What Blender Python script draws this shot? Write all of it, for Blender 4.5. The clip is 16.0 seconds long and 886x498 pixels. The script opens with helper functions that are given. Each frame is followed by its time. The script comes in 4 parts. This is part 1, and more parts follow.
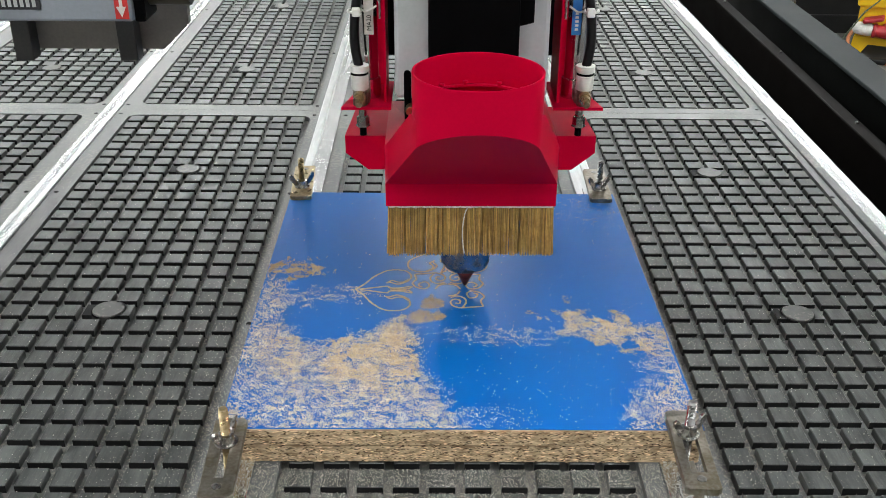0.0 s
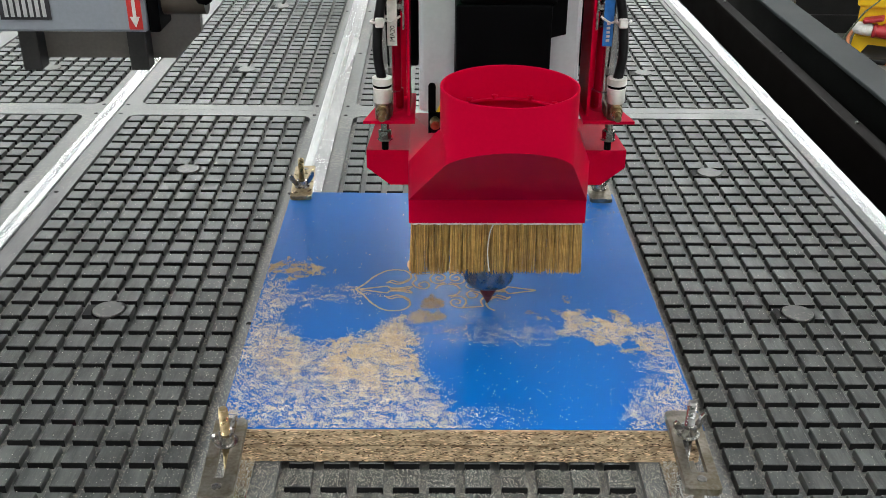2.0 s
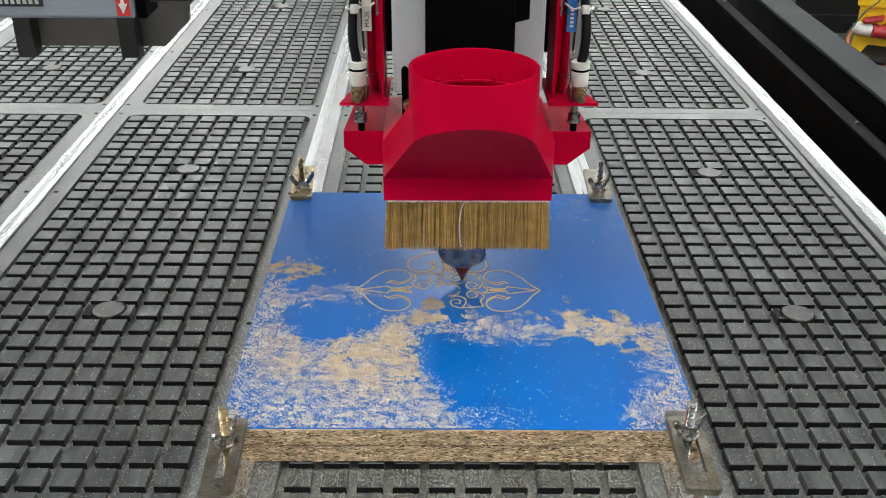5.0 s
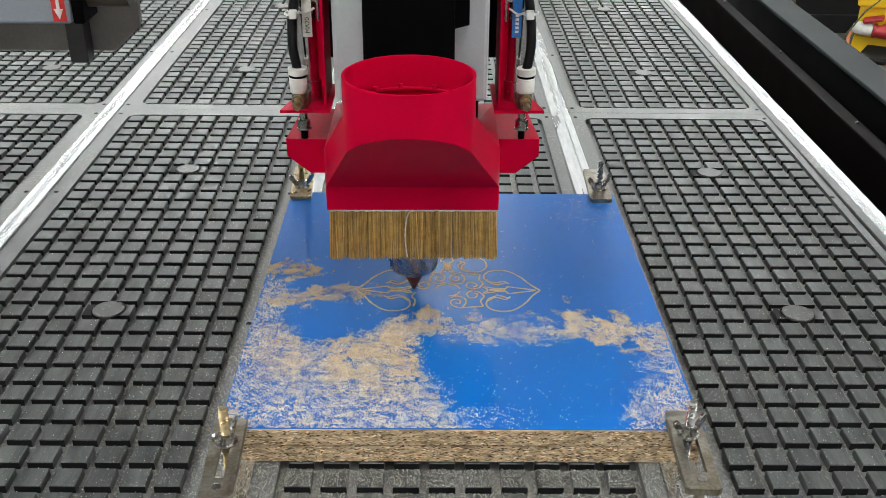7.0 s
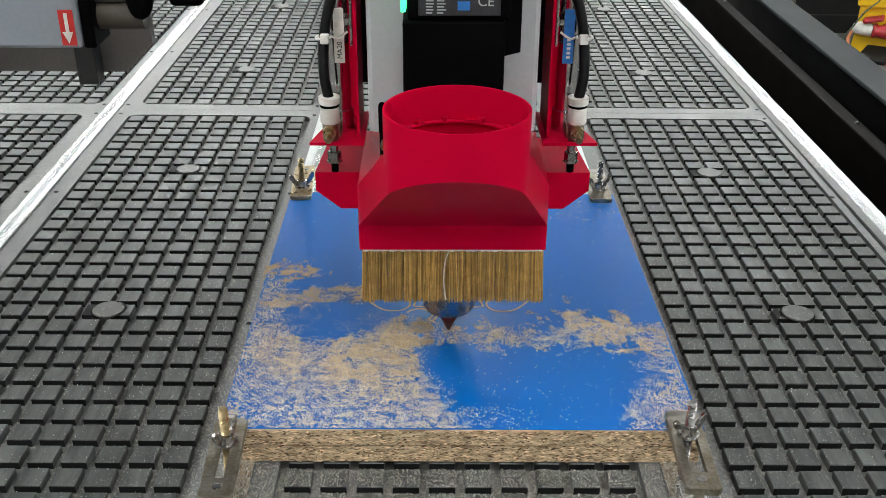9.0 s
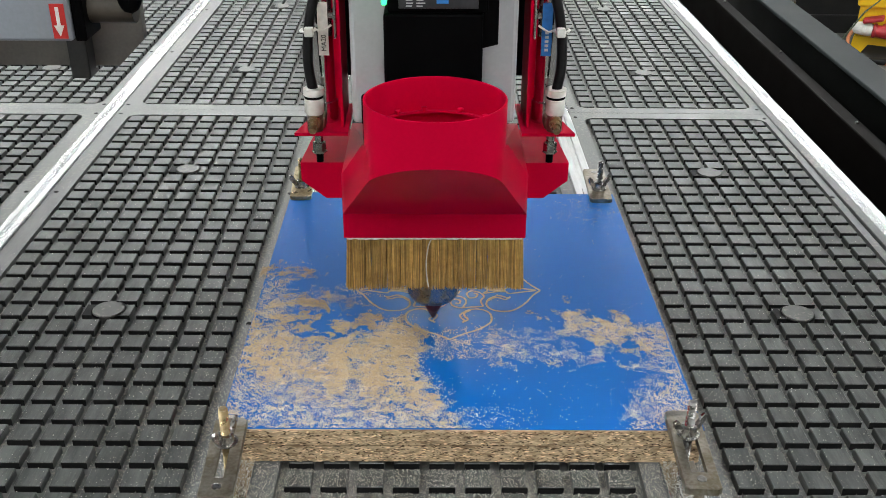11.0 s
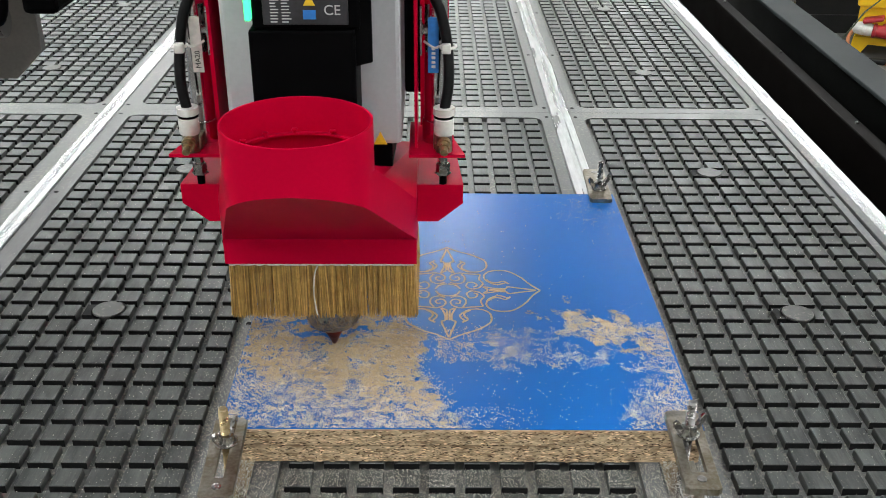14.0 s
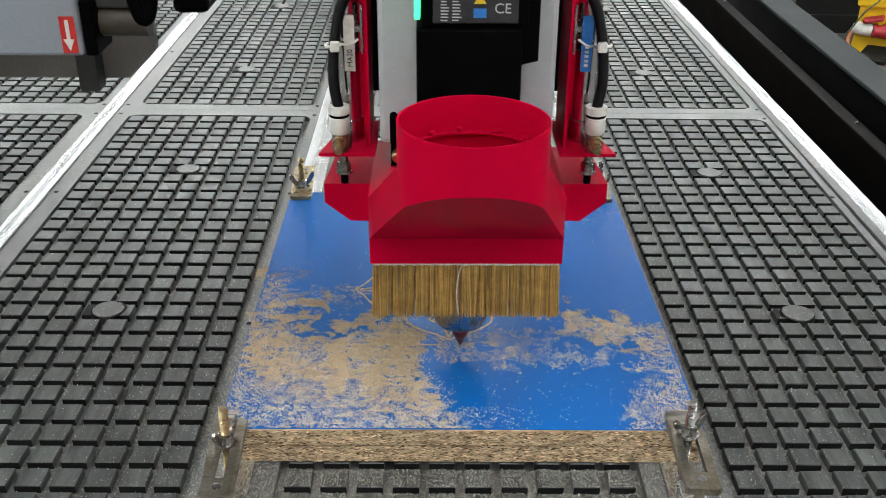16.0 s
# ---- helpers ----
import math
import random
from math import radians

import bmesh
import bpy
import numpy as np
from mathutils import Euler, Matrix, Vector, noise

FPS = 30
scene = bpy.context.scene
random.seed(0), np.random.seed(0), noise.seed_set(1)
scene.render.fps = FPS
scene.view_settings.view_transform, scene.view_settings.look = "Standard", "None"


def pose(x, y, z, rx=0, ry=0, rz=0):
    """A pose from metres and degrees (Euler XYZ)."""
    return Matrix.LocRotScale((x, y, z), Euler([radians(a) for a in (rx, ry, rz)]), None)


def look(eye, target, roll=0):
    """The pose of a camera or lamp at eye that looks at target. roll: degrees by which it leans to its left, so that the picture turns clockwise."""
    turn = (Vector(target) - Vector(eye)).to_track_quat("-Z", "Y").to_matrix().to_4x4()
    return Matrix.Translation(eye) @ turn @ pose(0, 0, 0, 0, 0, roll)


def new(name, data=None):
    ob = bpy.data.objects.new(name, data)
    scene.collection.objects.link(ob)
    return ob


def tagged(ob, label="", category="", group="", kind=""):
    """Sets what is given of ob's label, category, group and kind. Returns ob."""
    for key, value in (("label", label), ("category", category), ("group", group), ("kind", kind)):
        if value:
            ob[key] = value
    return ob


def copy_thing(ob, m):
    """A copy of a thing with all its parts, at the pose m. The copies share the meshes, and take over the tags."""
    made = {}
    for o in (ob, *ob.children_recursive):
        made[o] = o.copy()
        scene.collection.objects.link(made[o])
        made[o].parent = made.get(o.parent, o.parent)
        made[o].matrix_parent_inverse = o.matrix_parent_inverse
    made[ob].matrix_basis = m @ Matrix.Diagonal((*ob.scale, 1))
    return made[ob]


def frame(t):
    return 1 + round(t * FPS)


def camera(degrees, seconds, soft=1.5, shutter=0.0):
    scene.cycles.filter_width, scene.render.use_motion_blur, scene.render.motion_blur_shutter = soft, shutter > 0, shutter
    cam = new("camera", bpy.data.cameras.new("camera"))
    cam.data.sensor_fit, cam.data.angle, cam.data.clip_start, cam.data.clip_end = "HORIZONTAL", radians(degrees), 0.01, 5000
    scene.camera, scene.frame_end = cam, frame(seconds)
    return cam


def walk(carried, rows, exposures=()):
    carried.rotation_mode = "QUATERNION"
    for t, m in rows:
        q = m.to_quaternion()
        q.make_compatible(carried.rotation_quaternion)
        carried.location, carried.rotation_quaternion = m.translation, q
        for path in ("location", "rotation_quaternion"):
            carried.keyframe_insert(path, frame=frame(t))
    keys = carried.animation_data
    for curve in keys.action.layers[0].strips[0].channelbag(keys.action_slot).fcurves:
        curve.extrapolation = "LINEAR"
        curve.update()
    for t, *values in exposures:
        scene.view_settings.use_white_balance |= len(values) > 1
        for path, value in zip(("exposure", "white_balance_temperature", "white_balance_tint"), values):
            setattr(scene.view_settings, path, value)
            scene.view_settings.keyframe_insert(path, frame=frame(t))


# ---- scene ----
# A router bed in a workshop: a fixed camera looks along the bed, the spindle head engraves a blue board.
cam = camera(48.1, 16.0, soft=0.65, shutter=0.4)
EYE_POSE = look((0, 0, 0.5523), (0.01261, 0.88815, 0.09292), 0.739)
walk(cam, [(0.0, EYE_POSE), (16.0, EYE_POSE)], exposures=[(0.0, 0.0), (16.0, 0.0)])

# ---------------------------------------------------------------- light
LAMP = 29.0      # glow of the ceiling luminaires, assumed out of view
world = bpy.data.worlds.new("world")
world.use_nodes = True
world.node_tree.nodes["Background"].inputs[0].default_value = (0.75, 0.85, 1.0, 1)
world.node_tree.nodes["Background"].inputs[1].default_value = 0.02
scene.world = world


# ---------------------------------------------------------------- materials
def material(name, color, rough=0.5, metal=0.0, second=None, scale=30.0, stretch=(1, 1, 1), mix=0.5, fine=300.0,
             bump=0.0, bump_scale=200.0, rough_var=0.12, emit=None, strength=0.0, spec=0.5, vary=0.0, dust=0.0,
             coat=0.0, dust_scale=220.0, dust_color=(0.42, 0.37, 0.30)):
    mat = bpy.data.materials.new(name)
    mat.use_nodes = True
    nt = mat.node_tree
    N, L = nt.nodes, nt.links
    bsdf = N["Principled BSDF"]
    bsdf.inputs["Metallic"].default_value = metal
    bsdf.inputs["Specular IOR Level"].default_value = spec
    bsdf.inputs["Coat Weight"].default_value = coat
    geo = N.new("ShaderNodeTexCoord")
    mp = N.new("ShaderNodeMapping")
    mp.inputs["Scale"].default_value = stretch
    L.new(geo.outputs["Object"], mp.inputs["Vector"])
    info = N.new("ShaderNodeObjectInfo")
    off = N.new("ShaderNodeVectorMath")
    off.operation = "MULTIPLY_ADD"
    L.new(info.outputs["Random"], off.inputs[0])
    off.inputs[1].default_value = (7.1, 3.3, 5.7)
    L.new(mp.outputs["Vector"], off.inputs[2])
    big, small = N.new("ShaderNodeTexNoise"), N.new("ShaderNodeTexNoise")
    big.inputs["Scale"].default_value, small.inputs["Scale"].default_value = scale, fine
    big.inputs["Detail"].default_value, small.inputs["Detail"].default_value = 3, 2
    L.new(off.outputs[0], big.inputs["Vector"])
    L.new(off.outputs[0], small.inputs["Vector"])
    add = N.new("ShaderNodeMath")
    add.operation = "MULTIPLY_ADD"
    L.new(small.outputs[0], add.inputs[0])
    add.inputs[1].default_value = 0.5
    L.new(big.outputs[0], add.inputs[2])
    ramp = N.new("ShaderNodeMapRange")
    ramp.inputs[1].default_value, ramp.inputs[2].default_value = 0.55, 0.95
    ramp.inputs[4].default_value = mix * 2
    L.new(add.outputs[0], ramp.inputs[0])
    col = N.new("ShaderNodeMix")
    col.data_type = "RGBA"
    col.inputs[6].default_value = (*color, 1)
    col.inputs[7].default_value = (*(second or [c * 0.75 for c in color]), 1)
    L.new(ramp.outputs[0], col.inputs[0])
    out = col.outputs[2]
    if vary:
        hsv = N.new("ShaderNodeHueSaturation")
        val = N.new("ShaderNodeMapRange")
        val.inputs[3].default_value, val.inputs[4].default_value = 1 - vary, 1 + vary
        isl = N.new("ShaderNodeNewGeometry")
        both = N.new("ShaderNodeMath")
        both.operation = "ADD"
        L.new(isl.outputs["Random Per Island"], both.inputs[0])
        L.new(info.outputs["Random"], both.inputs[1])
        fr = N.new("ShaderNodeMath")
        fr.operation = "FRACT"
        L.new(both.outputs[0], fr.inputs[0])
        L.new(fr.outputs[0], val.inputs[0])
        L.new(val.outputs[0], hsv.inputs["Value"])
        L.new(out, hsv.inputs["Color"])
        out = hsv.outputs[0]
    if dust:
        dn, dl = N.new("ShaderNodeTexNoise"), N.new("ShaderNodeTexNoise")
        dn.inputs["Scale"].default_value, dl.inputs["Scale"].default_value = dust_scale, 9.0
        dn.inputs["Detail"].default_value = 3
        L.new(geo.outputs["Object"], dn.inputs["Vector"])
        L.new(geo.outputs["Object"], dl.inputs["Vector"])
        sm = N.new("ShaderNodeMath")
        sm.operation = "MULTIPLY_ADD"
        L.new(dl.outputs[0], sm.inputs[0])
        sm.inputs[1].default_value = 0.6
        L.new(dn.outputs[0], sm.inputs[2])
        dm = N.new("ShaderNodeMapRange")
        dm.inputs[1].default_value, dm.inputs[2].default_value, dm.inputs[4].default_value = 0.86, 1.0, dust
        L.new(sm.outputs[0], dm.inputs[0])
        dc = N.new("ShaderNodeMix")
        dc.data_type = "RGBA"
        dc.inputs[7].default_value = (*dust_color, 1)
        L.new(dm.outputs[0], dc.inputs[0])
        L.new(out, dc.inputs[6])
        out = dc.outputs[2]
    L.new(out, bsdf.inputs["Base Color"])
    rr = N.new("ShaderNodeMapRange")
    rr.inputs[3].default_value, rr.inputs[4].default_value = max(0.02, rough - rough_var), min(1, rough + rough_var)
    L.new(big.outputs[0], rr.inputs[0])
    L.new(rr.outputs[0], bsdf.inputs["Roughness"])
    if bump:
        bn, bp = N.new("ShaderNodeTexNoise"), N.new("ShaderNodeBump")
        bn.inputs["Scale"].default_value = bump_scale
        bn.inputs["Detail"].default_value = 4
        L.new(mp.outputs["Vector"], bn.inputs["Vector"])
        bp.inputs["Strength"].default_value, bp.inputs["Distance"].default_value = bump, 0.001
        L.new(bn.outputs[0], bp.inputs["Height"])
        L.new(bp.outputs[0], bsdf.inputs["Normal"])
    if emit:
        bsdf.inputs["Emission Color"].default_value = (*emit, 1)
        bsdf.inputs["Emission Strength"].default_value = strength
    return mat


M = {
    "block": material("matrix_plastic", (0.017, 0.019, 0.019), 0.38, second=(0.060, 0.065, 0.063), scale=14, stretch=(9, 1, 3), spec=0.52,
                      fine=90, mix=0.55, bump=0.12, bump_scale=60, vary=0.25, dust=0.2, dust_scale=420),
    # shade on the blocks' cross faces, put into the colour
    "block_shade": material("matrix_shade", (0.005, 0.005, 0.0055), 0.55, second=(0.008, 0.008, 0.009), scale=40, spec=0.2),
    "recess": material("matrix_floor", (0.065, 0.067, 0.066), 0.42, second=(0.105, 0.105, 0.100), dust=0.4, scale=20, dust_scale=260, spec=0.6),
    "border": material("matrix_border", (0.070, 0.073, 0.075), 0.36, second=(0.11, 0.115, 0.115), scale=12, stretch=(5, 1, 1), fine=120,
                       bump=0.15, bump_scale=80, dust=0.25, spec=0.75),
    "disc": material("port_cap", (0.026, 0.026, 0.025), 0.38, second=(0.045, 0.045, 0.042), scale=60, dust=0.2, spec=0.75),
    "hole": material("hole_black", (0.01, 0.01, 0.01), 0.7, spec=0.12),
    "alu": material("aluminium", (0.88, 0.89, 0.90), 0.26, metal=1.0, second=(0.60, 0.61, 0.62), scale=6, stretch=(1, 0.15, 1), fine=200,
                    bump=0.1, bump_scale=120),
    "blue": material("blue_laminate", (0.0, 0.112, 0.41), 0.28, second=(0.0, 0.120, 0.46), scale=9, fine=600, mix=0.15, rough_var=0.015, spec=0.20,
                     bump=0.06, bump_scale=700),
    "chip": material("particle_board", (0.72, 0.55, 0.36), 0.85, second=(0.26, 0.17, 0.10), scale=150, stretch=(0.35, 0.5, 1.3),
                     fine=480, mix=0.55, bump=0.8, bump_scale=250),
    "fleck": material("board_fleck", (0.72, 0.56, 0.37), 0.85, second=(0.38, 0.26, 0.15), vary=0.75, scale=200),
    "pit": material("dark_flake", (0.11, 0.07, 0.040), 0.9, second=(0.05, 0.032, 0.02), vary=0.5, scale=200, spec=0.1),
    "groove": material("engraved_core", (0.58, 0.46, 0.28), 0.85, second=(0.42, 0.32, 0.18), scale=180, fine=700, mix=0.5, bump=0.5),
    "dust": material("wood_chips", (0.76, 0.67, 0.53), 0.9, second=(0.58, 0.48, 0.35), scale=120, vary=0.35, spec=0.2),
    "bed_dust": material("bed_dust", (0.74, 0.71, 0.65), 0.9, second=(0.55, 0.51, 0.44), scale=120, vary=0.3, spec=0.2),
    "powder": material("wood_powder", (0.62, 0.49, 0.32), 0.95, second=(0.50, 0.38, 0.24), scale=120, vary=0.22, spec=0.1),
    "red": material("red_paint", (0.52, 0.0015, 0.030), 0.33, second=(0.46, 0.0015, 0.026), scale=7, fine=400, mix=0.4, rough_var=0.06,
                    bump=0.04, bump_scale=900, coat=0.0, spec=0.02),
    "bristle": material("bristle", (0.54, 0.34, 0.105), 0.5, second=(0.38, 0.22, 0.06), vary=0.45, scale=90),
    "string": material("white_thread", (0.8, 0.78, 0.72), 0.8, scale=300),
    "spindle": material("grey_spindle", (0.50, 0.51, 0.53), 0.42, second=(0.44, 0.45, 0.47), scale=10, bump=0.05),
    "black": material("black_plastic", (0.0018, 0.0018, 0.002), 0.45, second=(0.003, 0.003, 0.0034), scale=30, spec=0.015),
    "label": material("label_black", (0.03, 0.03, 0.032), 0.45, second=(0.045, 0.045, 0.05), scale=50, spec=0.12),
    "print": material("label_print", (0.5, 0.5, 0.5), 0.6, scale=200),
    "bluelabel": material("blue_label", (0.02, 0.20, 0.62), 0.5, scale=90),
    "yellowlabel": material("yellow_label", (0.85, 0.55, 0.02), 0.5, scale=90),
    "green": material("green_indicator", (0.02, 0.5, 0.15), 0.4, emit=(0.05, 1.0, 0.30), strength=2.5),
    "steel": material("steel", (0.48, 0.47, 0.45), 0.26, metal=1.0, second=(0.24, 0.23, 0.22), scale=90, fine=500, bump=0.2, bump_scale=400),
    "chrome": material("chrome_tube", (0.72, 0.71, 0.70), 0.16, metal=1.0, second=(0.6, 0.6, 0.6), scale=40),
    "brass": material("yellow_zinc", (0.55, 0.44, 0.26), 0.30, metal=1.0, second=(0.28, 0.21, 0.11), scale=120, bump=0.2, bump_scale=500),
    "zinc": material("worn_zinc", (0.36, 0.335, 0.29), 0.36, metal=1.0, second=(0.19, 0.16, 0.11), scale=45, fine=350, mix=0.5,
                     bump=0.25, bump_scale=300, dust=0.12),
    "hose": material("rubber_hose", (0.010, 0.010, 0.011), 0.4, scale=60, spec=0.12),
    "white": material("white_nylon", (0.74, 0.73, 0.70), 0.45, second=(0.60, 0.58, 0.54), scale=60),
    "bit": material("coated_bit", (0.22, 0.035, 0.03), 0.35, metal=0.4, second=(0.12, 0.03, 0.025), scale=200),
    "dark_steel": material("painted_bed_side", (0.0036, 0.0038, 0.0038), 0.40, second=(0.007, 0.0075, 0.0072), scale=8, fine=300, dust=0.06, dust_scale=500,
                           dust_color=(0.12, 0.12, 0.12), spec=0.06),
    "flange": material("flange_steel", (0.0035, 0.0028, 0.0025), 0.45, second=(0.006, 0.0045, 0.004), scale=12, fine=300, spec=0.03),
    "beam": material("grey_beam_paint", (0.017, 0.021, 0.023), 0.6, second=(0.022, 0.027, 0.029), scale=5, fine=300, bump=0.1, spec=0.25),
    "unit": material("grey_unit_paint", (0.25, 0.27, 0.31), 0.45, second=(0.21, 0.23, 0.26), scale=8),
    "unit_brown": material("unit_bracket", (0.16, 0.145, 0.13), 0.38, second=(0.21, 0.19, 0.17), scale=15, bump=0.1),
    "motor": material("motor_brown", (0.055, 0.045, 0.034), 0.36, second=(0.075, 0.06, 0.045), scale=20),
    "unit_leg": material("unit_leg", (0.028, 0.027, 0.027), 0.45, second=(0.045, 0.042, 0.04), scale=25),
    "sign_red": material("sign_red", (0.55, 0.02, 0.015), 0.5, scale=90),
    "sign_white": material("sign_white", (0.75, 0.72, 0.68), 0.55, scale=90),
    "yellow": material("yellow_cabinet", (0.80, 0.52, 0.01), 0.45, second=(0.72, 0.44, 0.01), scale=8),
    "plugred": material("red_socket", (0.40, 0.02, 0.03), 0.45, scale=40),
    "orange": material("orange_cable", (0.62, 0.25, 0.12), 0.55, scale=60),
    "cable": material("green_cable", (0.05, 0.07, 0.04), 0.5, scale=60),
    "floor": material("workshop_floor", (0.10, 0.097, 0.092), 0.6, second=(0.07, 0.067, 0.064), scale=1.5, fine=60, bump=0.2, bump_scale=90),
    "wall": material("wall_paint", (0.74, 0.74, 0.73), 0.7, second=(0.68, 0.68, 0.67), scale=1.2, fine=90, bump=0.15),
    "ceil": material("ceiling_sheet", (0.45, 0.45, 0.45), 0.7, second=(0.38, 0.38, 0.38), scale=1, fine=60),
    "lamp": material("lamp_diffuser", (0.8, 0.8, 0.8), 0.5, emit=(0.97, 1.0, 0.98), strength=LAMP),
    "lampbody": material("lamp_body", (0.7, 0.7, 0.7), 0.5),
    "cabinet": material("dark_cabinet", (0.012, 0.012, 0.013), 0.5, second=(0.02, 0.02, 0.02), scale=6, spec=0.12),
}


# ---------------------------------------------------------------- mesh helpers
def part(name, bm, mat, parent=None, label="", smooth=False):
    me = bpy.data.meshes.new(name)
    bmesh.ops.recalc_face_normals(bm, faces=bm.faces)
    bm.to_mesh(me)
    bm.free()
    ob = new(name, me)
    for mt in (mat if isinstance(mat, (list, tuple)) else (mat,)):
        me.materials.append(M[mt])
    if smooth:
        me.shade_smooth()
        if smooth is not True:
            me.set_sharp_from_angle(angle=radians(smooth))
    if parent:
        ob.parent = parent
    if label:
        ob["label"] = label
    return ob


def raw(name, verts, faces, mat, parent=None):
    me = bpy.data.meshes.new(name)
    me.from_pydata(verts, [], faces)
    me.materials.append(M[mat])
    ob = new(name, me)
    if parent:
        ob.parent = parent
    return ob


def empty(name, x=0, y=0, z=0):
    ob = new(name)
    ob.location = (x, y, z)
    return ob


def box(bm, x0, x1, y0, y1, z0, z1, bevel=0.0, m=None):
    r = bmesh.ops.create_cube(bm, size=1)
    vs = r["verts"]
    bmesh.ops.scale(bm, vec=(x1 - x0, y1 - y0, z1 - z0), verts=vs)
    bmesh.ops.translate(bm, vec=((x0 + x1) / 2, (y0 + y1) / 2, (z0 + z1) / 2), verts=vs)
    if bevel:
        es = list({e for v in vs for e in v.link_edges})
        vs = [v for v in bmesh.ops.bevel(bm, geom=es, offset=bevel, segments=2, affect="EDGES", profile=0.5)["verts"]]
    if m is not None:
        bmesh.ops.transform(bm, matrix=m, verts=vs)
    return vs


def boxed(*a, bevel=0.0):
    bm = bmesh.new()
    box(bm, *a, bevel=bevel)
    return bm


def lathe(bm, profile, n=32, at=(0, 0), axis_m=None):
    """Turned body: profile rows of (radius, z)."""
    rings = []
    for r, z in profile:
        if r <= 1e-6:
            rings.append([bm.verts.new((at[0], at[1], z))])
        else:
            rings.append([bm.verts.new((at[0] + r * math.cos(2 * math.pi * k / n), at[1] + r * math.sin(2 * math.pi * k / n), z)) for k in range(n)])
    for a, b in zip(rings, rings[1:]):
        for k in range(n):
            q = [a[k % len(a)], a[(k + 1) % len(a)], b[(k + 1) % len(b)], b[k % len(b)]]
            q = list(dict.fromkeys(q))
            if len(q) > 2:
                bm.faces.new(q)
    for ring in (rings[0], rings[-1]):
        if len(ring) > 2:
            bm.faces.new(ring)
    vs = [v for r in rings for v in r]
    if axis_m is not None:
        bmesh.ops.transform(bm, matrix=axis_m, verts=vs)
    return vs


def tube(bm, pts, r, n=10, caps=True):
    """Round bar along a line of points."""
    pts = [Vector(p) for p in pts]
    rings = []
    up = Vector((0.13, 0.31, 0.94))
    for k, p in enumerate(pts):
        d = (pts[min(k + 1, len(pts) - 1)] - pts[max(k - 1, 0)]).normalized()
        a = d.cross(up)
        if a.length < 0.05:
            a = d.cross(Vector((1, 0, 0)))
        a.normalize()
        b = d.cross(a)
        rings.append([bm.verts.new(p + r * (math.cos(2 * math.pi * i / n) * a + math.sin(2 * math.pi * i / n) * b)) for i in range(n)])
    for ra, rb in zip(rings, rings[1:]):
        for i in range(n):
            bm.faces.new((ra[i], ra[(i + 1) % n], rb[(i + 1) % n], rb[i]))
    if caps:
        bm.faces.new(rings[0])
        bm.faces.new(rings[-1])


def spline(pts, n=8):
    """Smooth line through points (any dimension)."""
    P = [np.array(p, float) for p in pts]
    P = [2 * P[0] - P[1]] + P + [2 * P[-1] - P[-2]]
    out = []
    for k in range(1, len(P) - 2):
        a, b, c, d = P[k - 1:k + 3]
        for i in range(n):
            t = i / n
            out.append(0.5 * (2 * b + (c - a) * t + (2 * a - 5 * b + 4 * c - d) * t * t + (3 * b - a - 3 * c + d) * t ** 3))
    out.append(P[-2])
    return out


def prism(bm, outline, z0, z1, bevel=0.0):
    """Upright plate from an outline of (x, y)."""
    lo = [bm.verts.new((x, y, z0)) for x, y in outline]
    hi = [bm.verts.new((x, y, z1)) for x, y in outline]
    n = len(outline)
    bm.faces.new(lo)
    top = bm.faces.new(hi)
    for k in range(n):
        bm.faces.new((lo[k], lo[(k + 1) % n], hi[(k + 1) % n], hi[k]))
    if bevel:
        bmesh.ops.bevel(bm, geom=list(top.edges), offset=bevel, segments=2, affect="EDGES", profile=0.5)


def plate_xz(bm, outline, y0, y1):
    """Plate from an outline of (x, z), thick along y."""
    a = [bm.verts.new((x, y0, z)) for x, z in outline]
    b = [bm.verts.new((x, y1, z)) for x, z in outline]
    n = len(outline)
    bm.faces.new(a)
    bm.faces.new(b)
    for k in range(n):
        bm.faces.new((a[k], a[(k + 1) % n], b[(k + 1) % n], b[k]))


# ---------------------------------------------------------------- the hall
def hall():
    x0, x1, y0, y1, z0, z1 = -6.0, 7.0, -5.0, 17.0, -0.75, 3.7
    tagged(part("floor", boxed(x0, x1, y0, y1, z0 - 0.2, z0), "floor"), "grey concrete workshop floor", "floor", kind="structure")
    tagged(part("ceiling", boxed(x0, x1, y0, y1, z1, z1 + 0.2), "ceil"), "pale sheet-metal workshop ceiling", "ceiling", kind="structure")
    for name, b in (("wall_west", (x0 - 0.2, x0, y0, y1, z0, z1)), ("wall_east", (x1, x1 + 0.2, y0, y1, z0, z1)),
                    ("wall_south", (x0, x1, y0 - 0.2, y0, z0, z1)), ("wall_north", (x0, x1, y1, y1 + 0.2, z0, z1))):
        tagged(part(name, boxed(*b), "wall"), "pale grey painted workshop wall", "wall", kind="structure")
    first = None
    for gx in (-5.0, -2.4, 0.2, 2.8, 5.4):
        # assumed lamps, rows spaced to place sheen on bed and board
        for gy in (-2.6, 0.2, 2.7, 8.2, 10.8, 13.3, 15.7):
            if first is None:
                first = empty("ceiling_light", gx, gy, z1)
                part("body", boxed(-0.14, 0.14, -1.15, 1.15, -0.08, 0.0, bevel=0.01), "lampbody", first)
                part("diffuser", boxed(-0.12, 0.12, -1.13, 1.13, -0.1, -0.081), "lamp", first, "glowing white diffuser")
                tagged(first, "long white glowing strip lamp assumed under the ceiling", "lamp", "strip lamps under the ceiling")
            else:
                copy_thing(first, pose(gx, gy, z1))


# ---------------------------------------------------------------- the bed
BW, BD, BH = 0.0218, 0.0226, 0.0078      # block width, depth, height


